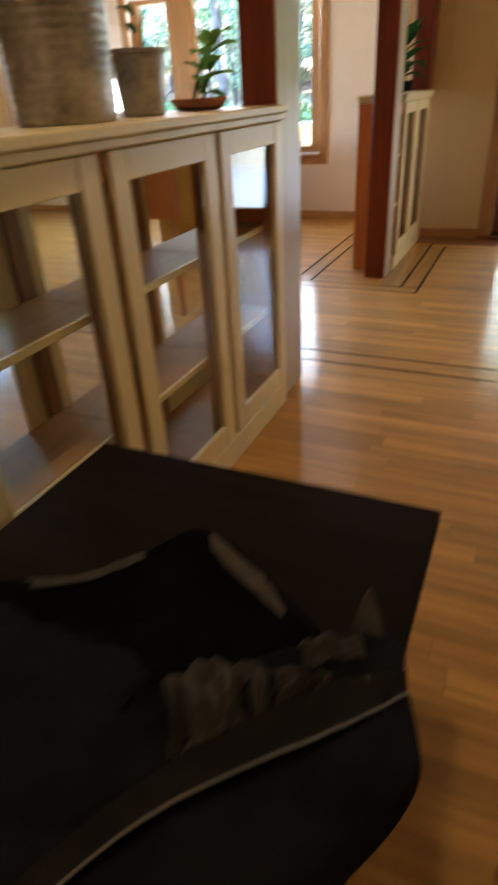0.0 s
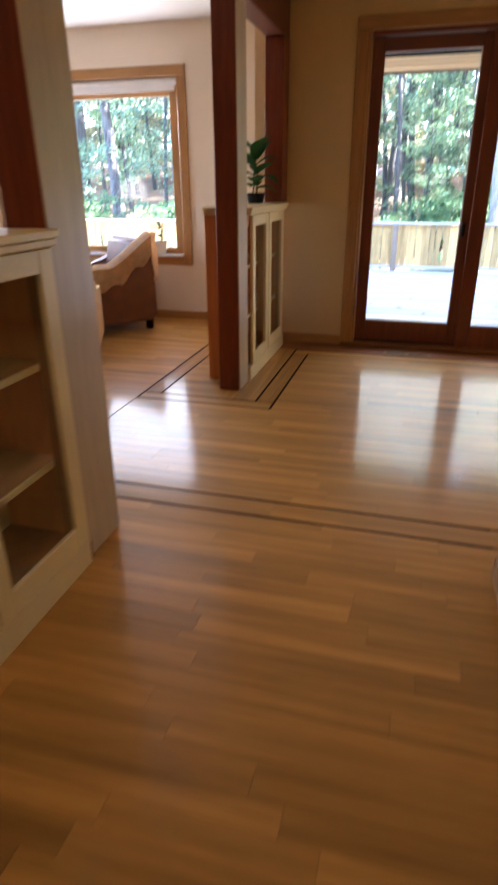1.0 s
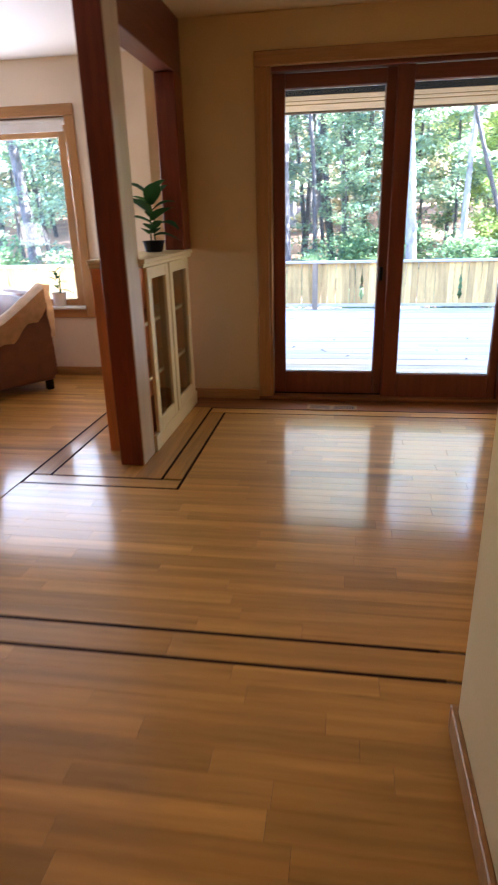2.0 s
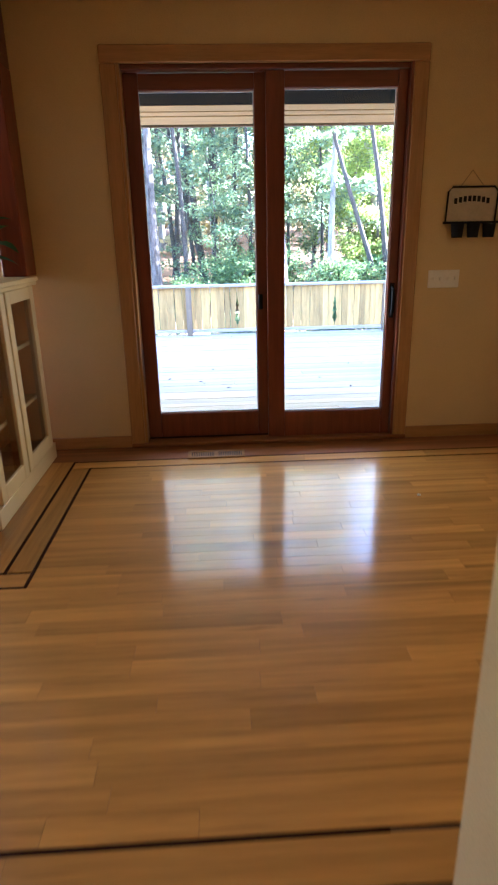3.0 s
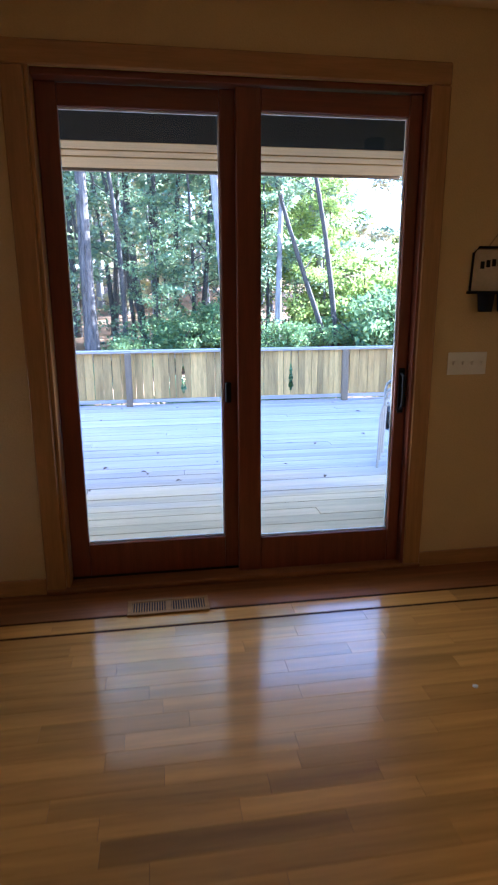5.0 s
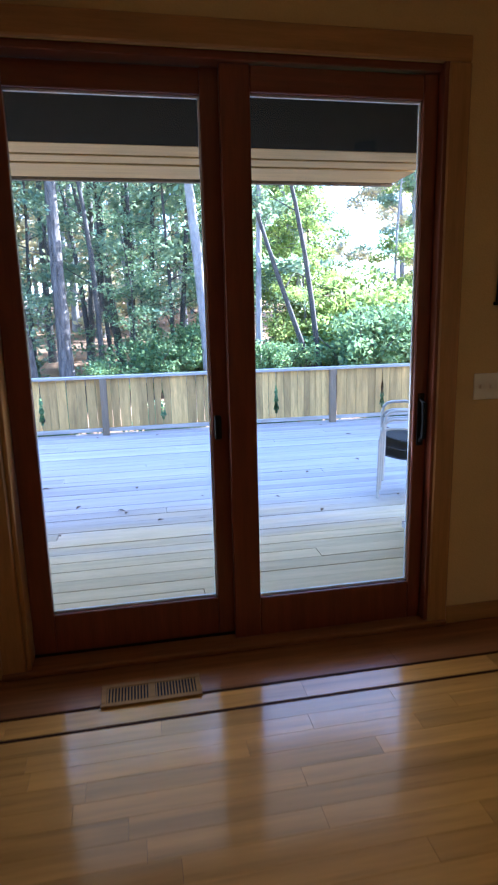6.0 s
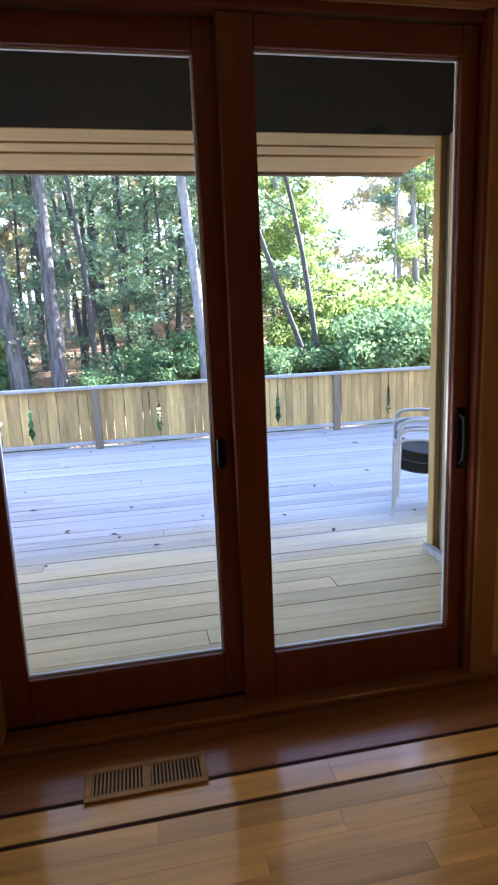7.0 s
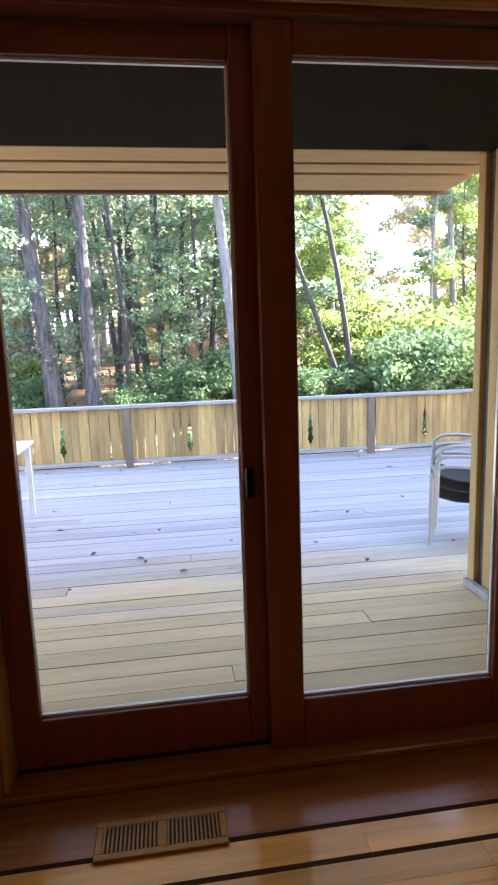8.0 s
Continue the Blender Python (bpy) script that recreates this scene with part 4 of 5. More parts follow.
lathe(b, -3.45, 4.95, [(0.08, 0.631), (0.08, 0.645), (0.015, 0.66), (0.012, 1.16)], 20)
part("stand", b, BRONZE, lamp, smooth=True)
b = bmesh.new()
lathe(b, -3.45, 4.95, [(0.18, 1.16), (0.175, 1.24), (0.15, 1.33), (0.10, 1.40), (0.04, 1.425)], 28)
part("shade", b, LAMP_SHADE, lamp, "glowing white shade", smooth=True)
wc = thing("wooden_chair", "orange fir wooden chair with a solid back", "chair", (-2.05, 3.1, 0))
part("seat", boxed(-2.27, -1.85, 2.9, 3.32, 0.43, 0.46, 0.008), ORANGE_FIR, wc)
part("backrest", boxed(-2.27, -1.85, 3.30, 3.325, 0.60, 1.0, 0.008), ORANGE_FIR, wc)
for x in (-2.26, -1.90):
    for y, h in ((2.91, 0.429), (3.2985, 0.99)):
        part("leg", boxed(x, x + 0.035, y - (0.036 if h > 0.5 else 0), y + (0 if h > 0.5 else 0.035), 0.001, h, 0.004), ORANGE_FIR, wc)

# ---- deck, fence and outside ----
deck = thing("deck", "weathered timber deck of long boards", "deck", (0, 9, -0.11), kind="structure")
part("joist_bed", boxed(-9.5, 9.0, 6.12, 12.0, -0.30, -0.145), SUBFLOOR, deck)

fence = thing("deck_fence", "cedar board deck fence with tree-shaped cutouts and a silvered cap", "fence", (0, 11.85, -0.11))
FY = 11.85
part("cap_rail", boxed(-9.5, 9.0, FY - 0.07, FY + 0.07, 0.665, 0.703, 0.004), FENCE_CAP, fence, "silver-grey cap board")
part("top_rail", boxed(-9.5, 9.0, FY + 0.012, FY + 0.05, 0.575, 0.664, 0.003), FENCE_CAP, fence)
part("bottom_rail", boxed(-9.5, 9.0, FY - 0.045, FY + 0.045, -0.062, -0.012, 0.003), FENCE_CAP, fence)
for k in range(-3, 3):
    x = -0.141 + 3.246 * k
    part("post", boxed(x - 0.045, x + 0.045, FY - 0.09, FY - 0.0125, -0.109, 0.664, 0.003), FENCE_POST, fence)

structure("porch_soffit", box(boxed(-0.94, 2.32, 6.075, 7.36, 2.42, 2.46), -6.6, -0.941, 6.78, 7.36, 2.42, 2.46), SOFFIT_DARK, "dark olive porch soffit", "soffit")
eave = thing("eave", "tan boarded eave with open joints over the deck", "eave", (0, 7.8, 2.42), kind="structure")
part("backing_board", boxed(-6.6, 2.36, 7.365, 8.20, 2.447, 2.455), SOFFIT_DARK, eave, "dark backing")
for y0, y1 in ((7.365, 7.58), (7.62, 7.78), (7.83, 8.19)):
    part("soffit_board", boxed(-6.6, 2.36, y0, y1, 2.418, 2.445, 0.004), SOFFIT, eave)
part("fascia", boxed(-6.6, 2.36, 8.205, 8.245, 2.40, 2.62, 0.004), FENCE_POST, eave)
rb = bmesh.new()
prism(rb, [(8.3, 2.72), (3.0, 5.2), (-3.5, 2.72), (-3.5, 2.64), (3.0, 3.05), (8.3, 2.64)], "x", -8.0, 2.6)
structure("roof", rb, ROOFING, "brown shingled pitched roof", "roof")
# added block out of view, tall enough to shade the deck and fence
hw = thing("house_wing", "unseen tan boarded block added to keep sun off the deck", "building", (10.5, 10, -0.7), kind="structure")
part("wall", boxed(7.2, 14.0, 5.5, 15.0, -0.9, 6.4), SIDING, hw)
rb = bmesh.new()
prism(rb, [(6.9, 6.4), (10.6, 8.6), (14.3, 6.4), (14.3, 6.25), (6.9, 6.25)], "y", 5.2, 15.3)
part("roof", rb, ROOFING, hw, "brown shingled roof of the unseen shade block")
wing = thing("porch_screen", "tan boarded porch screen wall with corner trim beside the door", "screen wall", (2.2, 6.8, -0.11), kind="structure")
part("panel", boxed(2.197, 2.30, 6.08, 7.30, -0.105, 2.415, 0.003), SIDING, wing)
part("corner_trim", boxed(2.172, 2.33, 7.355, 7.43, -0.105, 2.415, 0.004), SIDING, wing)
part("groove", boxed(2.207, 2.29, 7.3005, 7.3545, -0.105, 2.415), BARK_DARK, wing, "dark joint")
part("skirting", boxed(2.147, 2.19, 6.12, 7.43, -0.108, -0.06, 0.003), FENCE_CAP, wing)


def patio_chair(at, turn):
    c = thing("patio_chair", "grey metal patio chair with black sling seat, stacked", "chair", (0, 0, 0), group="stacked patio chairs")
    for s in (-1, 1):
        x = s * 0.27
        b = bmesh.new()
        tube(b, [(x, -0.26, 0.0), (x, -0.25, 0.40), (x, -0.247, 0.55), (x, -0.235, 0.60), (x, -0.205, 0.632), (x, -0.16, 0.648), (x, -0.05, 0.652), (x, 0.10, 0.635), (x, 0.20, 0.60)], 0.014, 8)
        part("arm", b, ALU, c, smooth=True)
        b = bmesh.new()
        tube(b, [(x * 0.95, 0.30, 0.0), (x * 0.95, 0.22, 0.36), (x * 0.95, 0.20, 0.45), (x * 0.95, 0.27, 0.75), (x * 0.9, 0.33, 0.97), (x * 0.7, 0.345, 1.02)], 0.014, 8)
        part("back_leg", b, ALU, c, smooth=True)
    b = bmesh.new()
    tube(b, [(-0.19, 0.345, 1.02), (0.19, 0.345, 1.02)], 0.014, 8)
    part("top_bar", b, ALU, c, smooth=True)
    b = bmesh.new()
    tube(b, [(-0.27, -0.25, 0.38), (0.27, -0.25, 0.38)], 0.012, 8)
    part("crossbar", b, ALU, c, smooth=True)
    b = bmesh.new()
    rows = []
    for i in range(11):
        u = i / 10
        rows.append([(-0.25), (0.25), -0.24 + 0.44 * u, 0.415 - 0.05 * math.sin(math.pi * u)])
    for a_, b_ in zip(rows, rows[1:]):
        f = [b.verts.new(p) for p in ((a_[0], a_[2], a_[3]), (a_[1], a_[2], a_[3]), (b_[1], b_[2], b_[3]), (b_[0], b_[2], b_[3]))]
        b.faces.new(f)
    bmesh.ops.remove_doubles(b, verts=b.verts[:], dist=0.0005)
    bmesh.ops.solidify(b, geom=b.faces[:], thickness=0.008)
    part("seat_sling", b, SLING, c, "black sling fabric", smooth=True)
    b = bmesh.new()
    prism(b, [(0.20, 0.44), (0.27, 0.75), (0.33, 0.97), (0.338, 0.968), (0.278, 0.748), (0.208, 0.438)], "x", -0.245, 0.245)
    part("back_sling", b, SLING, c, "black sling fabric")
    c.matrix_basis = pose(*at, 0, 0, turn) @ Matrix.Diagonal((1, 1, 0.93, 1))
    return c


pc = patio_chair((2.61, 8.28, -0.108), -115)
for k in range(1, 3):
    copy_thing(pc, pose(2.61 + 0.012 * k, 8.28 + 0.004 * k, -0.108 + 0.075 * k, 0, 0, -115 + 2 * k))

rng = random.Random(31)
LEAF_DRY = material("dry_brown_leaf", (0.10, 0.06, 0.03), 0.9, 0.3, 20)
LITTER_SPOTS = [(-0.46, 10.78), (0.15, 8.25), (0.09, 8.36), (-0.76, 9.80), (-0.62, 9.18), (-0.22, 8.55), (0.25, 9.03), (0.81, 8.57), (-0.31, 7.85),
                (2.59, 9.52), (2.97, 10.85), (2.46, 8.17), (1.72, 7.98), (1.43, 8.40), (0.40, 8.02), (1.95, 9.15)]
for x, y in LITTER_SPOTS + [(rng.uniform(-2.5, 3.2), rng.uniform(11.45, 11.72)) for k in range(10)]:
    b = bmesh.new()
    big_leaf(b, (0, 0, 0.004), (1, 0, 0.10), rng.uniform(0.035, 0.075), rng.uniform(0.012, 0.02), 0.2, 0.5)
    f = part("fallen_leaf", b, LEAF_DRY, None)
    f.matrix_basis = pose(x, y, -0.106, 0, 0, rng.uniform(0, 360))
    tagged(f, "curled dry brown leaf lying on the deck", "leaf", "fallen leaves")

pt = thing("patio_table", "white painted square patio table on the deck", "table", (-1.33, 9.43, -0.11))
part("tabletop", boxed(-1.77, -0.887, 9.02, 9.83, 0.565, 0.60, 0.006), WHITE_PAINT, pt)
for x in (-1.75, -0.965):
    for y in (9.05, 9.775):
        part("leg", boxed(x, x + 0.048, y, y + 0.048, -0.109, 0.564, 0.004), WHITE_PAINT, pt)

# ground and woods
def hill(x, y):
    return -0.75 + 0.10 * max(0, y - 13) + 0.25 * noise.noise(Vector((x * 0.15, y * 0.15, 0)))


gb = bmesh.new()
ys = [-60, -20, 0, 6, 10, 12, 13, 14, 16, 18, 20, 23, 26, 30, 35, 40, 50, 70, 120, 300]
xs = [-300, -120, -60, -40, -30, -24, -19, -15, -12, -9, -6, -3, 0, 3, 6, 9, 12, 15, 19, 24, 30, 40, 60, 120, 300]
grid = [[gb.verts.new((x, y, hill(x, min(y, 60)) if abs(x) < 100 else hill(0, min(y, 60)))) for x in xs] for y in ys]
for a_, b_ in zip(grid, grid[1:]):
    for i in range(len(xs) - 1):
        gb.faces.new((a_[i], a_[i + 1], b_[i + 1], b_[i]))
structure("ground", gb, LITTER, "brown leaf litter forest floor rising behind the deck", "ground", smooth=True)


def leaves_mesh(name, centres, per, spread, size, mat, seed):
    rng = np.random.default_rng(seed)
    c = np.repeat(np.array(centres, float), per, axis=0)
    n = len(c)
    off = rng.normal(size=(n, 3))
    off *= (spread * rng.random((n, 1)) ** 0.5) / np.linalg.norm(off, axis=1, keepdims=True)
    off[:, 2] *= 0.55
    p = c + off
    # blades turn up and out to the light over the clearing
    up = rng.normal(size=(n, 3)) * 0.55 + np.array((0.0, -0.5, 0.75))
    a = np.cross(up, rng.normal(size=(n, 3)))
    a /= np.linalg.norm(a, axis=1, keepdims=True)
    b = np.cross(a, up)
    b /= np.linalg.norm(b, axis=1, keepdims=True)
    s = size * (0.6 + 0.8 * rng.random((n, 1)))
    v = np.stack([p - a * s, p - b * s * 0.55, p + a * s, p + b * s * 0.55], axis=1).reshape(-1, 3)
    f = np.arange(n * 4).reshape(-1, 4)
    me = bpy.data.meshes.new(name)
    me.from_pydata(v.tolist(), [], f.tolist())
    me.materials.append(mat)
    return me


def tree(seed, height, radius, crown_from, crown_r, leaf_mat, bark, clumps, per, label, bend=0.4, leaf=0.10):
    rng = random.Random(seed)
    t = thing("tree", label, "tree")
    pts, rad = [], []
    bx, by = rng.uniform(-bend, bend), rng.uniform(-bend, bend)
    n = 9
    for i in range(n + 1):
        u = i / n
        pts.append(Vector((bx * u * u * 2 + 0.12 * math.sin(u * 5 + seed), by * u * u * 2 + 0.1 * math.cos(u * 4 + seed) - 0.1, height * u - 0.3)))
        rad.append(radius * (1.25 if i == 0 else 1) * (1 - 0.82 * u))
    b = bmesh.new()
    tube(b, pts, rad, 10)
    part("trunk", b, bark, t, smooth=True)
    centres = []
    nl = max(5, clumps // 6)
    b = bmesh.new()
    for k in range(nl):
        h = crown_from + (height * 0.97 - crown_from) * (k + rng.random()) / nl
        i = min(n - 1, int(h / height * n))
        base = pts[i].lerp(pts[i + 1], h / height * n - i)
        a = rng.uniform(0, math.tau)
        length = crown_r * (1.1 - 0.6 * (h - crown_from) / max(0.1, height - crown_from)) * rng.uniform(0.6, 1.1)
        tip = base + Vector((math.cos(a) * length, math.sin(a) * length, length * rng.uniform(-0.1, 0.5)))
        mid = base.lerp(tip, 0.5) + Vector((0, 0, 0.12 * length))
        tube(b, [base, mid, tip], [radius * 0.22, radius * 0.14, 0.008], 5, caps=False)
        for q in range(max(2, clumps // nl)):
            u = rng.uniform(0.35, 1.05)
            c = base.lerp(mid, u * 2) if u < 0.5 else mid.lerp(tip, u * 2 - 1)
            centres.append(c + Vector((rng.gauss(0, 0.25), rng.gauss(0, 0.25), rng.gauss(0, 0.2))))
    part("limbs", b, bark, t, smooth=True)
    crown = new("crown", leaves_mesh("crown", centres, per, 0.42, leaf, leaf_mat, seed))
    crown.parent = t
    return t


def bush(seed, r, h, leaf_mat, label, leaf=0.05):
    rng = random.Random(seed)
    t = thing("bush", label, "bush")
    b = bmesh.new()
    centres = []
    for k in range(14):
        a, q = rng.uniform(0, math.tau), rng.uniform(0.2, 1) * r
        tip = Vector((math.cos(a) * q, math.sin(a) * q, h * rng.uniform(0.45, 1.0)))
        tube(b, [(0.1 * math.cos(a), 0.1 * math.sin(a), -0.2), tip * 0.6 + Vector((0, 0, 0.1)), tip], [0.022, 0.015, 0.005], 5, caps=False)
        for z in range(4):
            centres.append(tip * rng.uniform(0.45, 1.05) + Vector((rng.gauss(0, .15), rng.gauss(0, .15), rng.gauss(0, .1))))
    part("stems", b, BARK_DARK, t, smooth=True)
    crown = new("foliage", leaves_mesh("foliage", centres, 95, 0.38, leaf, leaf_mat, seed))
    crown.parent = t
    return t


def plant_out(ob, x, y, turn=0.0, scale=1.0, lean=0.0):
    ob.matrix_basis = pose(x, y, hill(x, y), 0, lean, 0) @ pose(0, 0, 0, 0, 0, turn) @ Matrix.Scale(scale, 4)
    return ob


def plant_copy(ob, x, y, turn, scale, lean=0.0):
    c = copy_thing(ob, Matrix.Identity(4))
    return plant_out(c, x, y, turn, scale, lean)


T_FIR = tree(1, 15, 0.19, 5.0, 2.4, LEAF_COOL, BARK, 70, 40, "tall grey-barked forest tree with high crown", 0.08)
T_PALE = tree(8, 14, 0.15, 5.2, 2.2, LEAF_COOL, BARK_PALE, 60, 40, "tall smooth pale-barked forest tree", 0.06)
T_POLE = tree(2, 13, 0.10, 3.5, 1.6, LEAF_COOL, BARK_DARK, 40, 34, "slender dark-barked forest tree", 0.5)
T_LEAFY = tree(3, 7.5, 0.07, 0.9, 2.1, LEAF_COOL, BARK_DARK, 84, 58, "leafy understorey tree with blue-green leaves", 0.4, 0.055)
T_LEAFY_B = tree(4, 6.5, 0.06, 0.7, 2.0, LEAF_DEEP, BARK_DARK, 84, 58, "leafy understorey tree with deep green leaves", 0.5, 0.055)
T_FRESH = tree(5, 7.0, 0.08, 0.8, 2.1, LEAF_FRESH, BARK, 130, 70, "sunlit understorey tree with fresh green leaves", 0.4, 0.055)
T_SUN = tree(9, 11.0, 0.12, 0.4, 2.6, LEAF_SUN_TINT, BARK_PALE, 190, 60, "far tree with sunlight painted into its pale yellow-green leaves", 0.4, 0.09)
B_COOL = bush(6, 1.1, 1.5, LEAF_BUSH, "mid green leafy bush behind the fence")
B_FRESH = bush(7, 1.2, 1.6, LEAF_FRESH, "fresh green leafy bush behind the fence")

# the near trunks behind the fence
plant_out(T_FIR, -2.12, 17.5, 20, 1.0, -4.2)
for x, y, turn, sc, lean in [(-1.15, 17.4, 140, 0.9, -2.0), (-6.3, 19, 10, 1.1, 2), (-9.5, 20, 310, 1.0, -2), (-4.3, 18.5, 250, 0.9, 2), (-3.2, 23, 60, 0.9, -3),
                             (-1.0, 29, 100, 1.2, 1), (-5.0, 30, 270, 1.1, 1), (14.5, 24, 30, 1.0, 0), (-13, 24, 150, 1.1, 0), (16, 31, 90, 1.2, 0), (-18, 27, 200, 1.2, 0)]:
    plant_copy(T_FIR, x, y, turn, sc, lean)
plant_out(T_PALE, 1.90, 17.5, 20, 0.95, -2.8)
for x, y, turn, sc, lean in [(3.36, 17.6, 200, 0.62, -1.0), (5.3, 20.2, 90, 0.75, -11.0), (8.45, 21.5, 300, 0.5, 2), (9.75, 22.0, 160, 0.85, -6.5), (0.2, 25, 30, 0.9, -2), (-2.3, 27, 80, 0.9, 2), (2.4, 28, 130, 0.9, -4)]:
    plant_copy(T_PALE, x, y, turn, sc, lean)
# a pair of stems growing from one foot
plant_out(T_POLE, 4.55, 17.5, 0, 0.72, -19)
for x, y, turn, sc, lean in [(4.72, 17.45, 120, 0.78, -7.5), (-0.50, 17.7, 120, 0.75, -1.0), (-1.55, 20.0, 40, 0.7, -3.5), (0.95, 20.5, 300, 0.9, 1), (1.6, 19.5, 200, 0.8, 4), (0.1, 20.0, 70, 0.85, 3), (-0.1, 22, 10, 0.9, -12)]:
    plant_copy(T_POLE, x, y, turn, sc, lean)


def in_glade(x, y):
    """The bright opening between the trees."""
    return 7.6 < (x - 0.37) / (y - 4.1) * 26< 12.2


rng = random.Random(4)
for k in range(46):
    x, y = rng.uniform(-24, 22), rng.uniform(21, 44)
    if not in_glade(x, y):
        plant_copy(T_POLE, x, y, rng.uniform(0, 360), rng.uniform(0.7, 1.25), rng.uniform(-6, 6))
# understorey
plant_out(T_LEAFY, -0.2, 19.2, 0, 0.95)
for x, y, turn, sc in [(-3.3, 16.8, 70, 0.9), (-1.9, 18.9, 310, 0.9), (1.1, 19.0, 130, 0.95), (-7.0, 18.5, 300, 1.0), (-10.5, 18, 20, 1.0), (-8.5, 26, 100, 1.2), (-13.5, 20, 160, 1.1), (2.4, 20.5, 250, 1.0),
                       (-17, 23, 40, 1.2), (-5.0, 20, 10, 1.0), (3.3, 20.2, 110, 0.85), (-5.6, 28, 300, 1.3), (-14, 29, 80, 1.5)]:
    plant_copy(T_LEAFY, x, y, turn, sc)
plant_out(T_LEAFY_B, 0.4, 18.2, 0, 0.6)
for x, y, turn, sc in [(-6.0, 25, 180, 1.2), (-11.5, 23, 45, 1.2), (2.9, 23, 10, 1.1)]:
    plant_copy(T_LEAFY_B, x, y, turn, sc)
plant_out(T_FRESH, 4.4, 20.8, 0, 0.95)
plant_copy(T_FRESH, 5.0, 19.4, 140, 0.62)
for x, y, turn, sc in [(5.7, 21.6, 60, 0.8), (3.8, 23.5, 30, 1.0), (10.2, 22.5, 120, 1.0), (14.5, 26, 200, 1.2), (17.5, 23, 330, 1.1), (12.2, 25.5, 75, 1.1), (7.6, 24.0, 160, 0.45), (6.3, 26.0, 280, 0.85), (5.2, 29, 80, 1.2)]:
    plant_copy(T_FRESH, x, y, turn, sc)
# far backdrop row, lightened by leaf colour to read as sunlit
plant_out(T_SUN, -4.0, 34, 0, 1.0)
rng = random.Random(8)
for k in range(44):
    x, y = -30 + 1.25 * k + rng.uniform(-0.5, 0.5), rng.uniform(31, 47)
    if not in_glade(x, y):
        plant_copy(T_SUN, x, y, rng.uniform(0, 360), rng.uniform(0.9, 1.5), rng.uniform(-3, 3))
plant_out(B_COOL, -2.6, 18.2, 0, 0.7)
for x, y, turn, sc in [(0.6, 17.4, 70, 0.85), (-0.3, 16.9, 160, 0.6), (-5.3, 15.0, 130, 1.0), (-8.2, 15.3, 200, 1.1), (3.4, 17.0, 250, 0.8), (5.6, 17.0, 10, 1.25), (-11.5, 16, 90, 1.2), (1.5, 18.4, 45, 1.0), (6.8, 17.6, 310, 1.3), (-1.17, 13.1, 20, 0.72), (2.6, 13.1, 200, 0.72), (-3.1, 13.1, 100, 0.7), (0.75, 13.4, 10, 0.55), (4.6, 13.3, 70, 0.55)]:
    plant_copy(B_COOL, x, y, turn, sc)
plant_out(B_FRESH, 7.9, 17.0, 0, 1.2)
for x, y, turn, sc in [(9.2, 18.5, 60, 1.5), (10.6, 19, 130, 1.5), (4.9, 18.8, 200, 1.0), (12.8, 18, 300, 1.4), (7.4, 20.0, 20, 1.6), (6.2, 19.4, 90, 1.5), (9.0, 21.5, 210, 1.7), (-3.4, 20, 50, 1.0), (-4.6, 17.2, 140, 0.9)]:
    plant_copy(B_FRESH, x, y, turn, sc)

# ---- floor boards, deck boards and fence boards ----
floor = structure("floor", box(boxed(-6.2, -1.10, -2.25, 6.62, -0.10, -0.006), -1.0999, 2.34, -2.25, 6.07, -0.10, -0.006), SUBFLOOR, "oak strip floor with dark walnut inlay lines", "floor")


def unit_mesh(name, mat):
    return mesh_of(name, boxed(-0.5, 0.5, -0.5, 0.5, -1.0, 0.0), mat)


PLANK_X, PLANK_Y = unit_mesh("plank", FLOOR_X), unit_mesh("plank_border", FLOOR_Y)


def piece(name, me, parent, cx, cy, top, lx, ly, lz):
    ob = new(name, me)
    ob.parent = parent
    ob.matrix_basis = Matrix.LocRotScale((cx, cy, top), None, (lx, ly, lz))
    return ob


W = 0.083
rng = random.Random(12)
rest_v, rest_f = [], []


def add_rest(x0, x1, y0, y1, z0, z1):
    k = len(rest_v)
    rest_v.extend([(x0, y0, z0), (x1, y0, z0), (x1, y1, z0), (x0, y1, z0), (x0, y0, z1), (x1, y0, z1), (x1, y1, z1), (x0, y1, z1)])
    rest_f.extend([(k + 4, k + 5, k + 6, k + 7), (k, k + 1, k + 5, k + 4), (k + 1, k + 2, k + 6, k + 5), (k + 2, k + 3, k + 7, k + 6), (k + 3, k, k + 4, k + 7)])


LINES_X = [(2.82, -3.2, 0.70), (2.96, -3.2, 0.70), (4.135, -1.46, -0.53), (4.255, -1.335, -0.655), (5.520, -0.53, 2.33), (5.640, -0.655, 2.33)]
LINES_Y = [(-0.53, 4.135, 5.520), (-0.655, 4.255, 5.640), (-1.46, 4.135, 6.6), (-1.335, 4.255, 6.6)]


def lay(x0, x1, y, w):
    near = -0.95 < x0 and x1 < 2.4 and 0.4 < y
    x = x0
    first = True
    while x < x1 - 0.01:
        ln = rng.uniform(0.35, 1.25) * (rng.uniform(0.2, 1.0) if first else 1)
        e = min(x1, x + ln)
        if x1 - e < 0.25:
            e = x1
        if near and y > 1.6:
            piece("plank", PLANK_X, floor, (x + e) / 2, y, 0.0, e - x - 0.001, w - 0.001, 0.006)
        else:
            add_rest(x + 0.0005, e - 0.0005, y - w / 2 + 0.0005, y + w / 2 - 0.0005, -0.006, 0.0)
        x = e
        first = False


def rows_between(ya, yb, x0, x1):
    n = max(1, round((yb - ya) / W))
    w = (yb - ya) / n
    for k in range(n):
        lay(x0, x1, ya + (k + 0.5) * w, w)


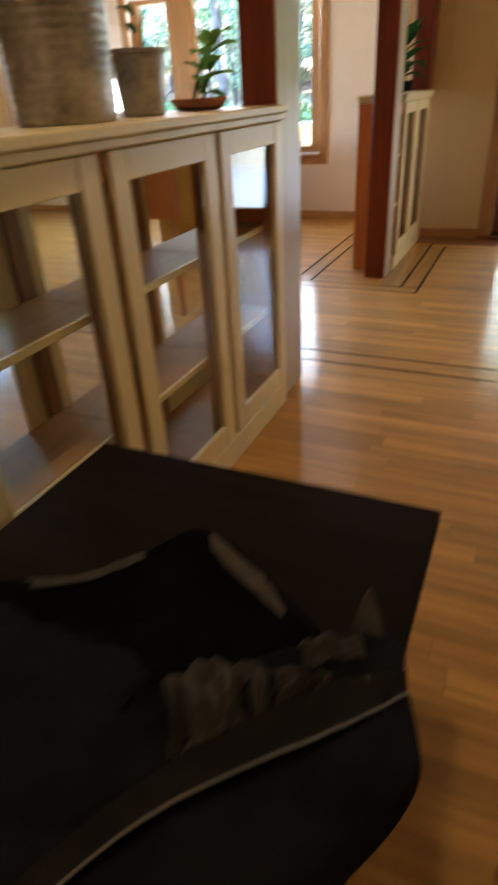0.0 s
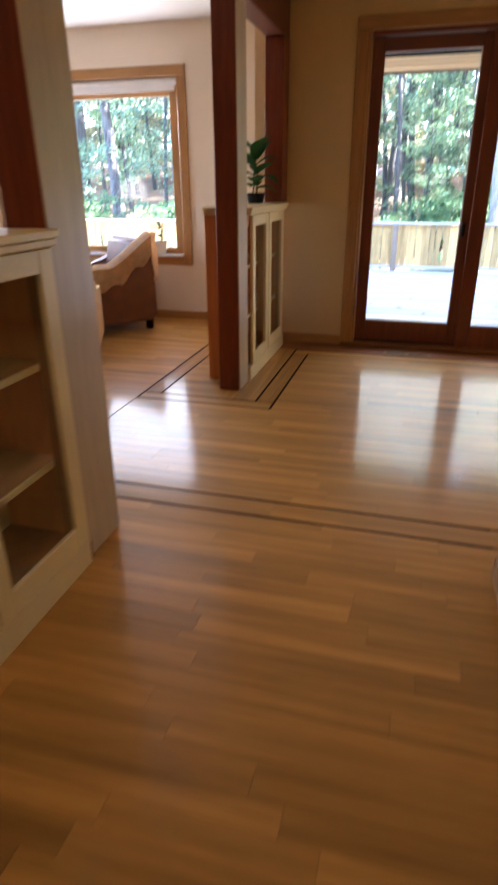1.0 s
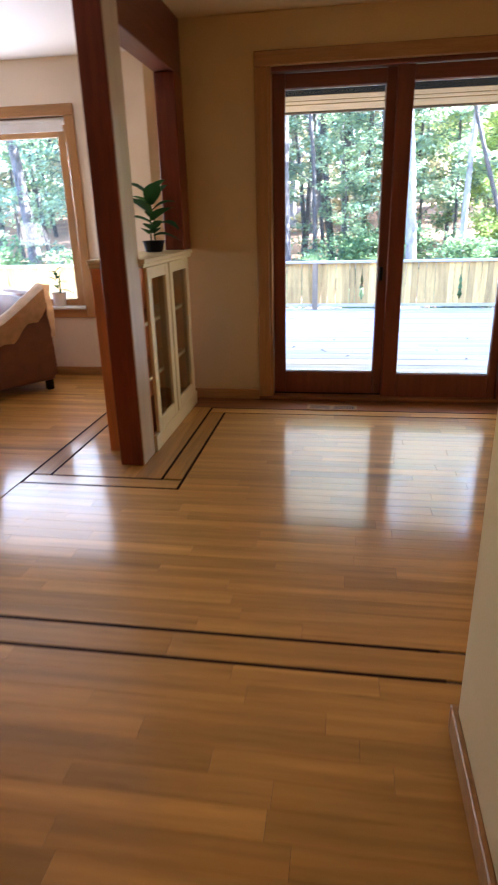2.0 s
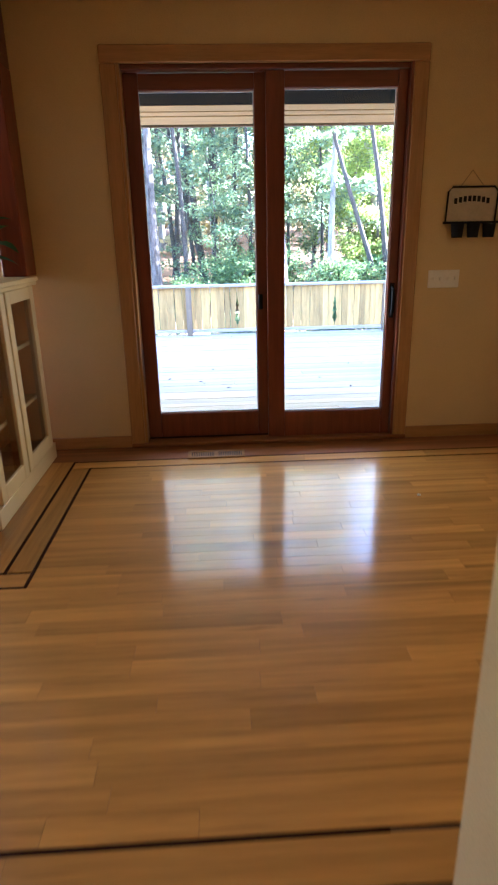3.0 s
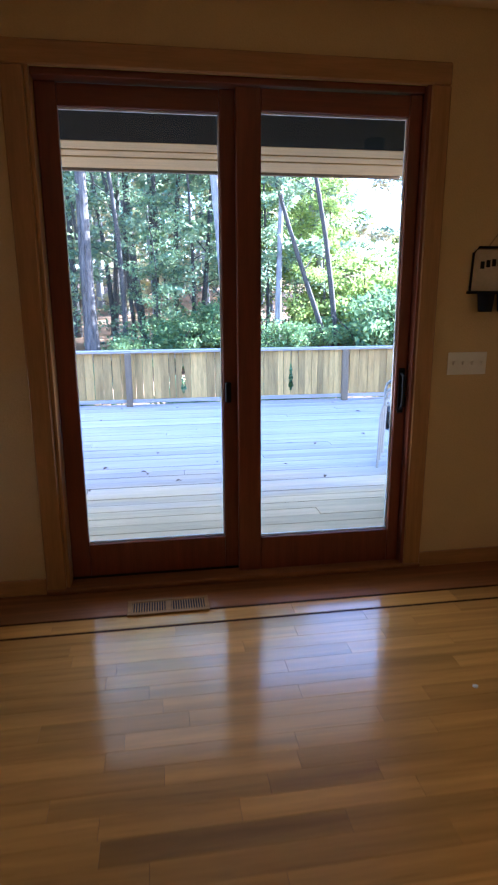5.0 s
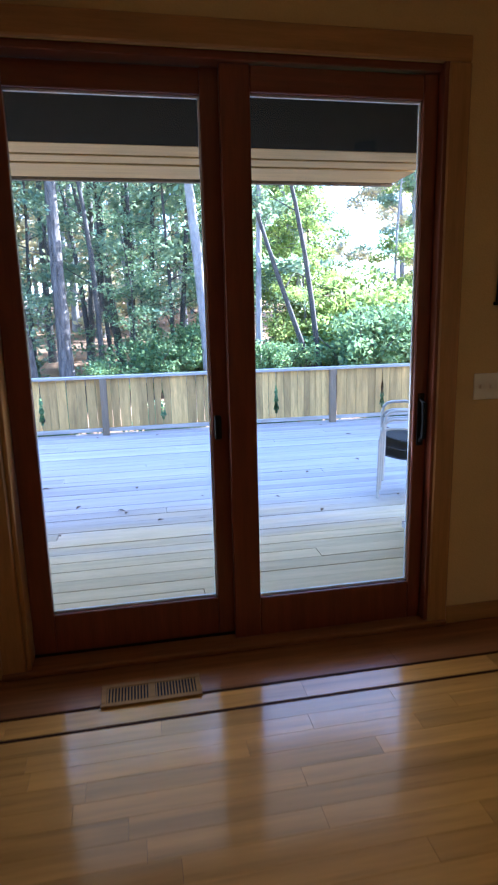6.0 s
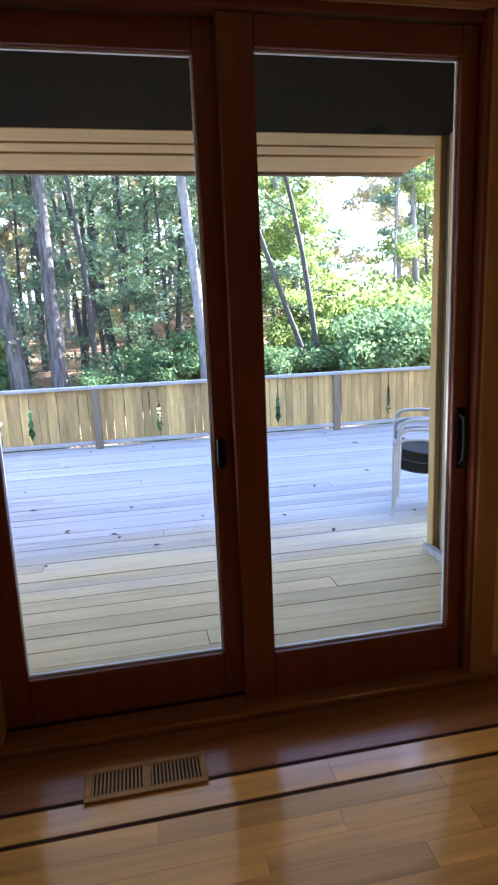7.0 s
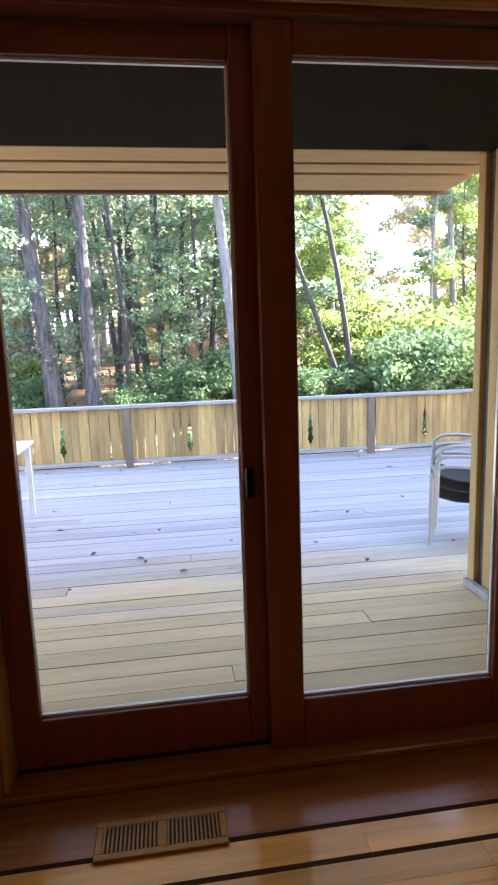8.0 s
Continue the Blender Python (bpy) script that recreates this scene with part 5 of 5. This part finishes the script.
H = 0.0085
rows_between(-2.25, 2.82 - H, -6.2, 2.34)
rows_between(2.82 + H, 2.96 - H, -6.2, 2.34)
rows_between(2.96 + H, 4.135 - H, -1.46, 2.34)
rows_between(4.135 - H, 5.520 - H, -0.53 + H, 2.34)
rows_between(2.96 + H, 6.62, -6.2, -1.46 - H)
rows_between(4.135 + H, 4.255 - H, -1.46 + H, -0.53 - H)
rows_between(5.520 + H, 5.640 - H, -0.655 + H, 2.34)
THRESHOLD = unit_mesh("threshold_board", mat=RED_BORDER)
for x0, x1 in ((-0.90, 0.30), (0.30, 1.30), (1.30, 2.33)):
    piece("threshold_board", THRESHOLD, floor, (x0 + x1) / 2, 5.784, 0.0, x1 - x0 - 0.001, 0.27, 0.006)["label"] = "dark red-brown threshold board"
rows_between(4.255 + H, 5.92, -1.335 + H, -0.901)
rows_between(5.92, 6.62, -1.335 + H, -1.10)


def border(x0, x1, y0, y1):
    n = max(1, round((x1 - x0) / W))
    w = (x1 - x0) / n
    for k in range(n):
        y = y0
        while y < y1 - 0.01:
            e = min(y1, y + rng.uniform(0.6, 1.4))
            if y1 - e < 0.25:
                e = y1
            piece("plank", PLANK_Y, floor, x0 + (k + 0.5) * w, (y + e) / 2, 0.0, w - 0.001, e - y - 0.001, 0.006)
            y = e


border(-0.9, -0.655 - H, 4.255 + H, 5.648)
border(-0.655 + H, -0.53 - H, 4.255 + H, 5.520 - 0.002)
border(-1.46 + H, -1.335 - H, 4.255 + H, 6.62)
INLAY = unit_mesh("inlay_strip", WALNUT)
for y, x0, x1 in LINES_X:
    piece("inlay_strip", INLAY, floor, (x0 + x1) / 2, y, 0.0, x1 - x0 + 0.013, 0.013, 0.006)["label"] = "dark walnut inlay strip"
for x, y0, y1 in LINES_Y:
    piece("inlay_strip", INLAY, floor, x, (y0 + y1) / 2, 0.0003, 0.013, y1 - y0 + 0.013, 0.006)["label"] = "dark walnut inlay strip"
rest = bpy.data.meshes.new("plank_field")
rest.from_pydata(rest_v, [], rest_f)
rest.materials.append(FLOOR_REST)
rest_ob = tagged(new("plank_field", rest), kind="stuff")
rest_ob.parent = floor

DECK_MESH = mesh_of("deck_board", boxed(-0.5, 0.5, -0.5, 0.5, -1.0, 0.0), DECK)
y = 6.20
row = 0
while y < 11.93:
    x = -9.5 + (row * 3.37) % 9.3 - 9.3
    while x < 9.0:
        a_, e = max(x, -9.5), min(x + 9.3, 9.0)
        if e - a_ > 0.05:
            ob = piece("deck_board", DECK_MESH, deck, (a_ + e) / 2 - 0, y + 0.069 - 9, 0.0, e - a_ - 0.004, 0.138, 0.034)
            ob.location.z = rng.uniform(-0.002, 0.002)
        x += 9.3
    y += 0.1445
    row += 1

picks = [-0.974 + 1.6235 * k for k in range(-5, 6)]
SPRUCE = [(0.004, -0.011), (0.004, 0.06), (0.020, 0.065), (0.020, 0.10), (0.046, 0.12), (0.022, 0.22), (0.040, 0.235), (0.017, 0.34), (0.030, 0.355), (0.006, 0.48), (0.006, 0.655)]


def cutout_board(s):
    """One of a pair of boards whose meeting edges leave a spruce-shaped gap."""
    b = bmesh.new()
    prism(b, [(s * u, v) for u, v in SPRUCE] + [(s * 0.11, 0.655), (s * 0.11, -0.011)], "y", -0.010, 0.010)
    return mesh_of("fence_board", b, FENCE)


CUT = {-1: cutout_board(-1), 1: cutout_board(1)}
BOARD = mesh_of("fence_board", boxed(-0.5, 0.5, -0.009, 0.009, -0.011, 0.66), FENCE)


def stand_board(me, x, width=1.0):
    ob = new("fence_board", me)
    ob.parent = fence
    ob.matrix_basis = Matrix.Translation((x, rng.uniform(-0.002, 0.002), 0.11)) @ Matrix.Rotation(radians(rng.uniform(-0.25, 0.25)), 4, "Y") @ Matrix.Diagonal((width, 1, 1, 1))


x = -9.45
for c in picks + [9.0]:
    while x < c - 0.115:
        w = rng.choice((0.085, 0.10, 0.12, 0.14))
        left_over = c - 0.115 - x
        if left_over < w + 0.05:
            w = left_over - 0.003
        if w > 0.012:
            stand_board(BOARD, x + w / 2, w)
        x += w + rng.choice((0.002, 0.004, 0.006, 0.009, 0.014))
    if c < 8.9:
        for s_ in (-1, 1):
            stand_board(CUT[s_], c)
    x = c + 0.115
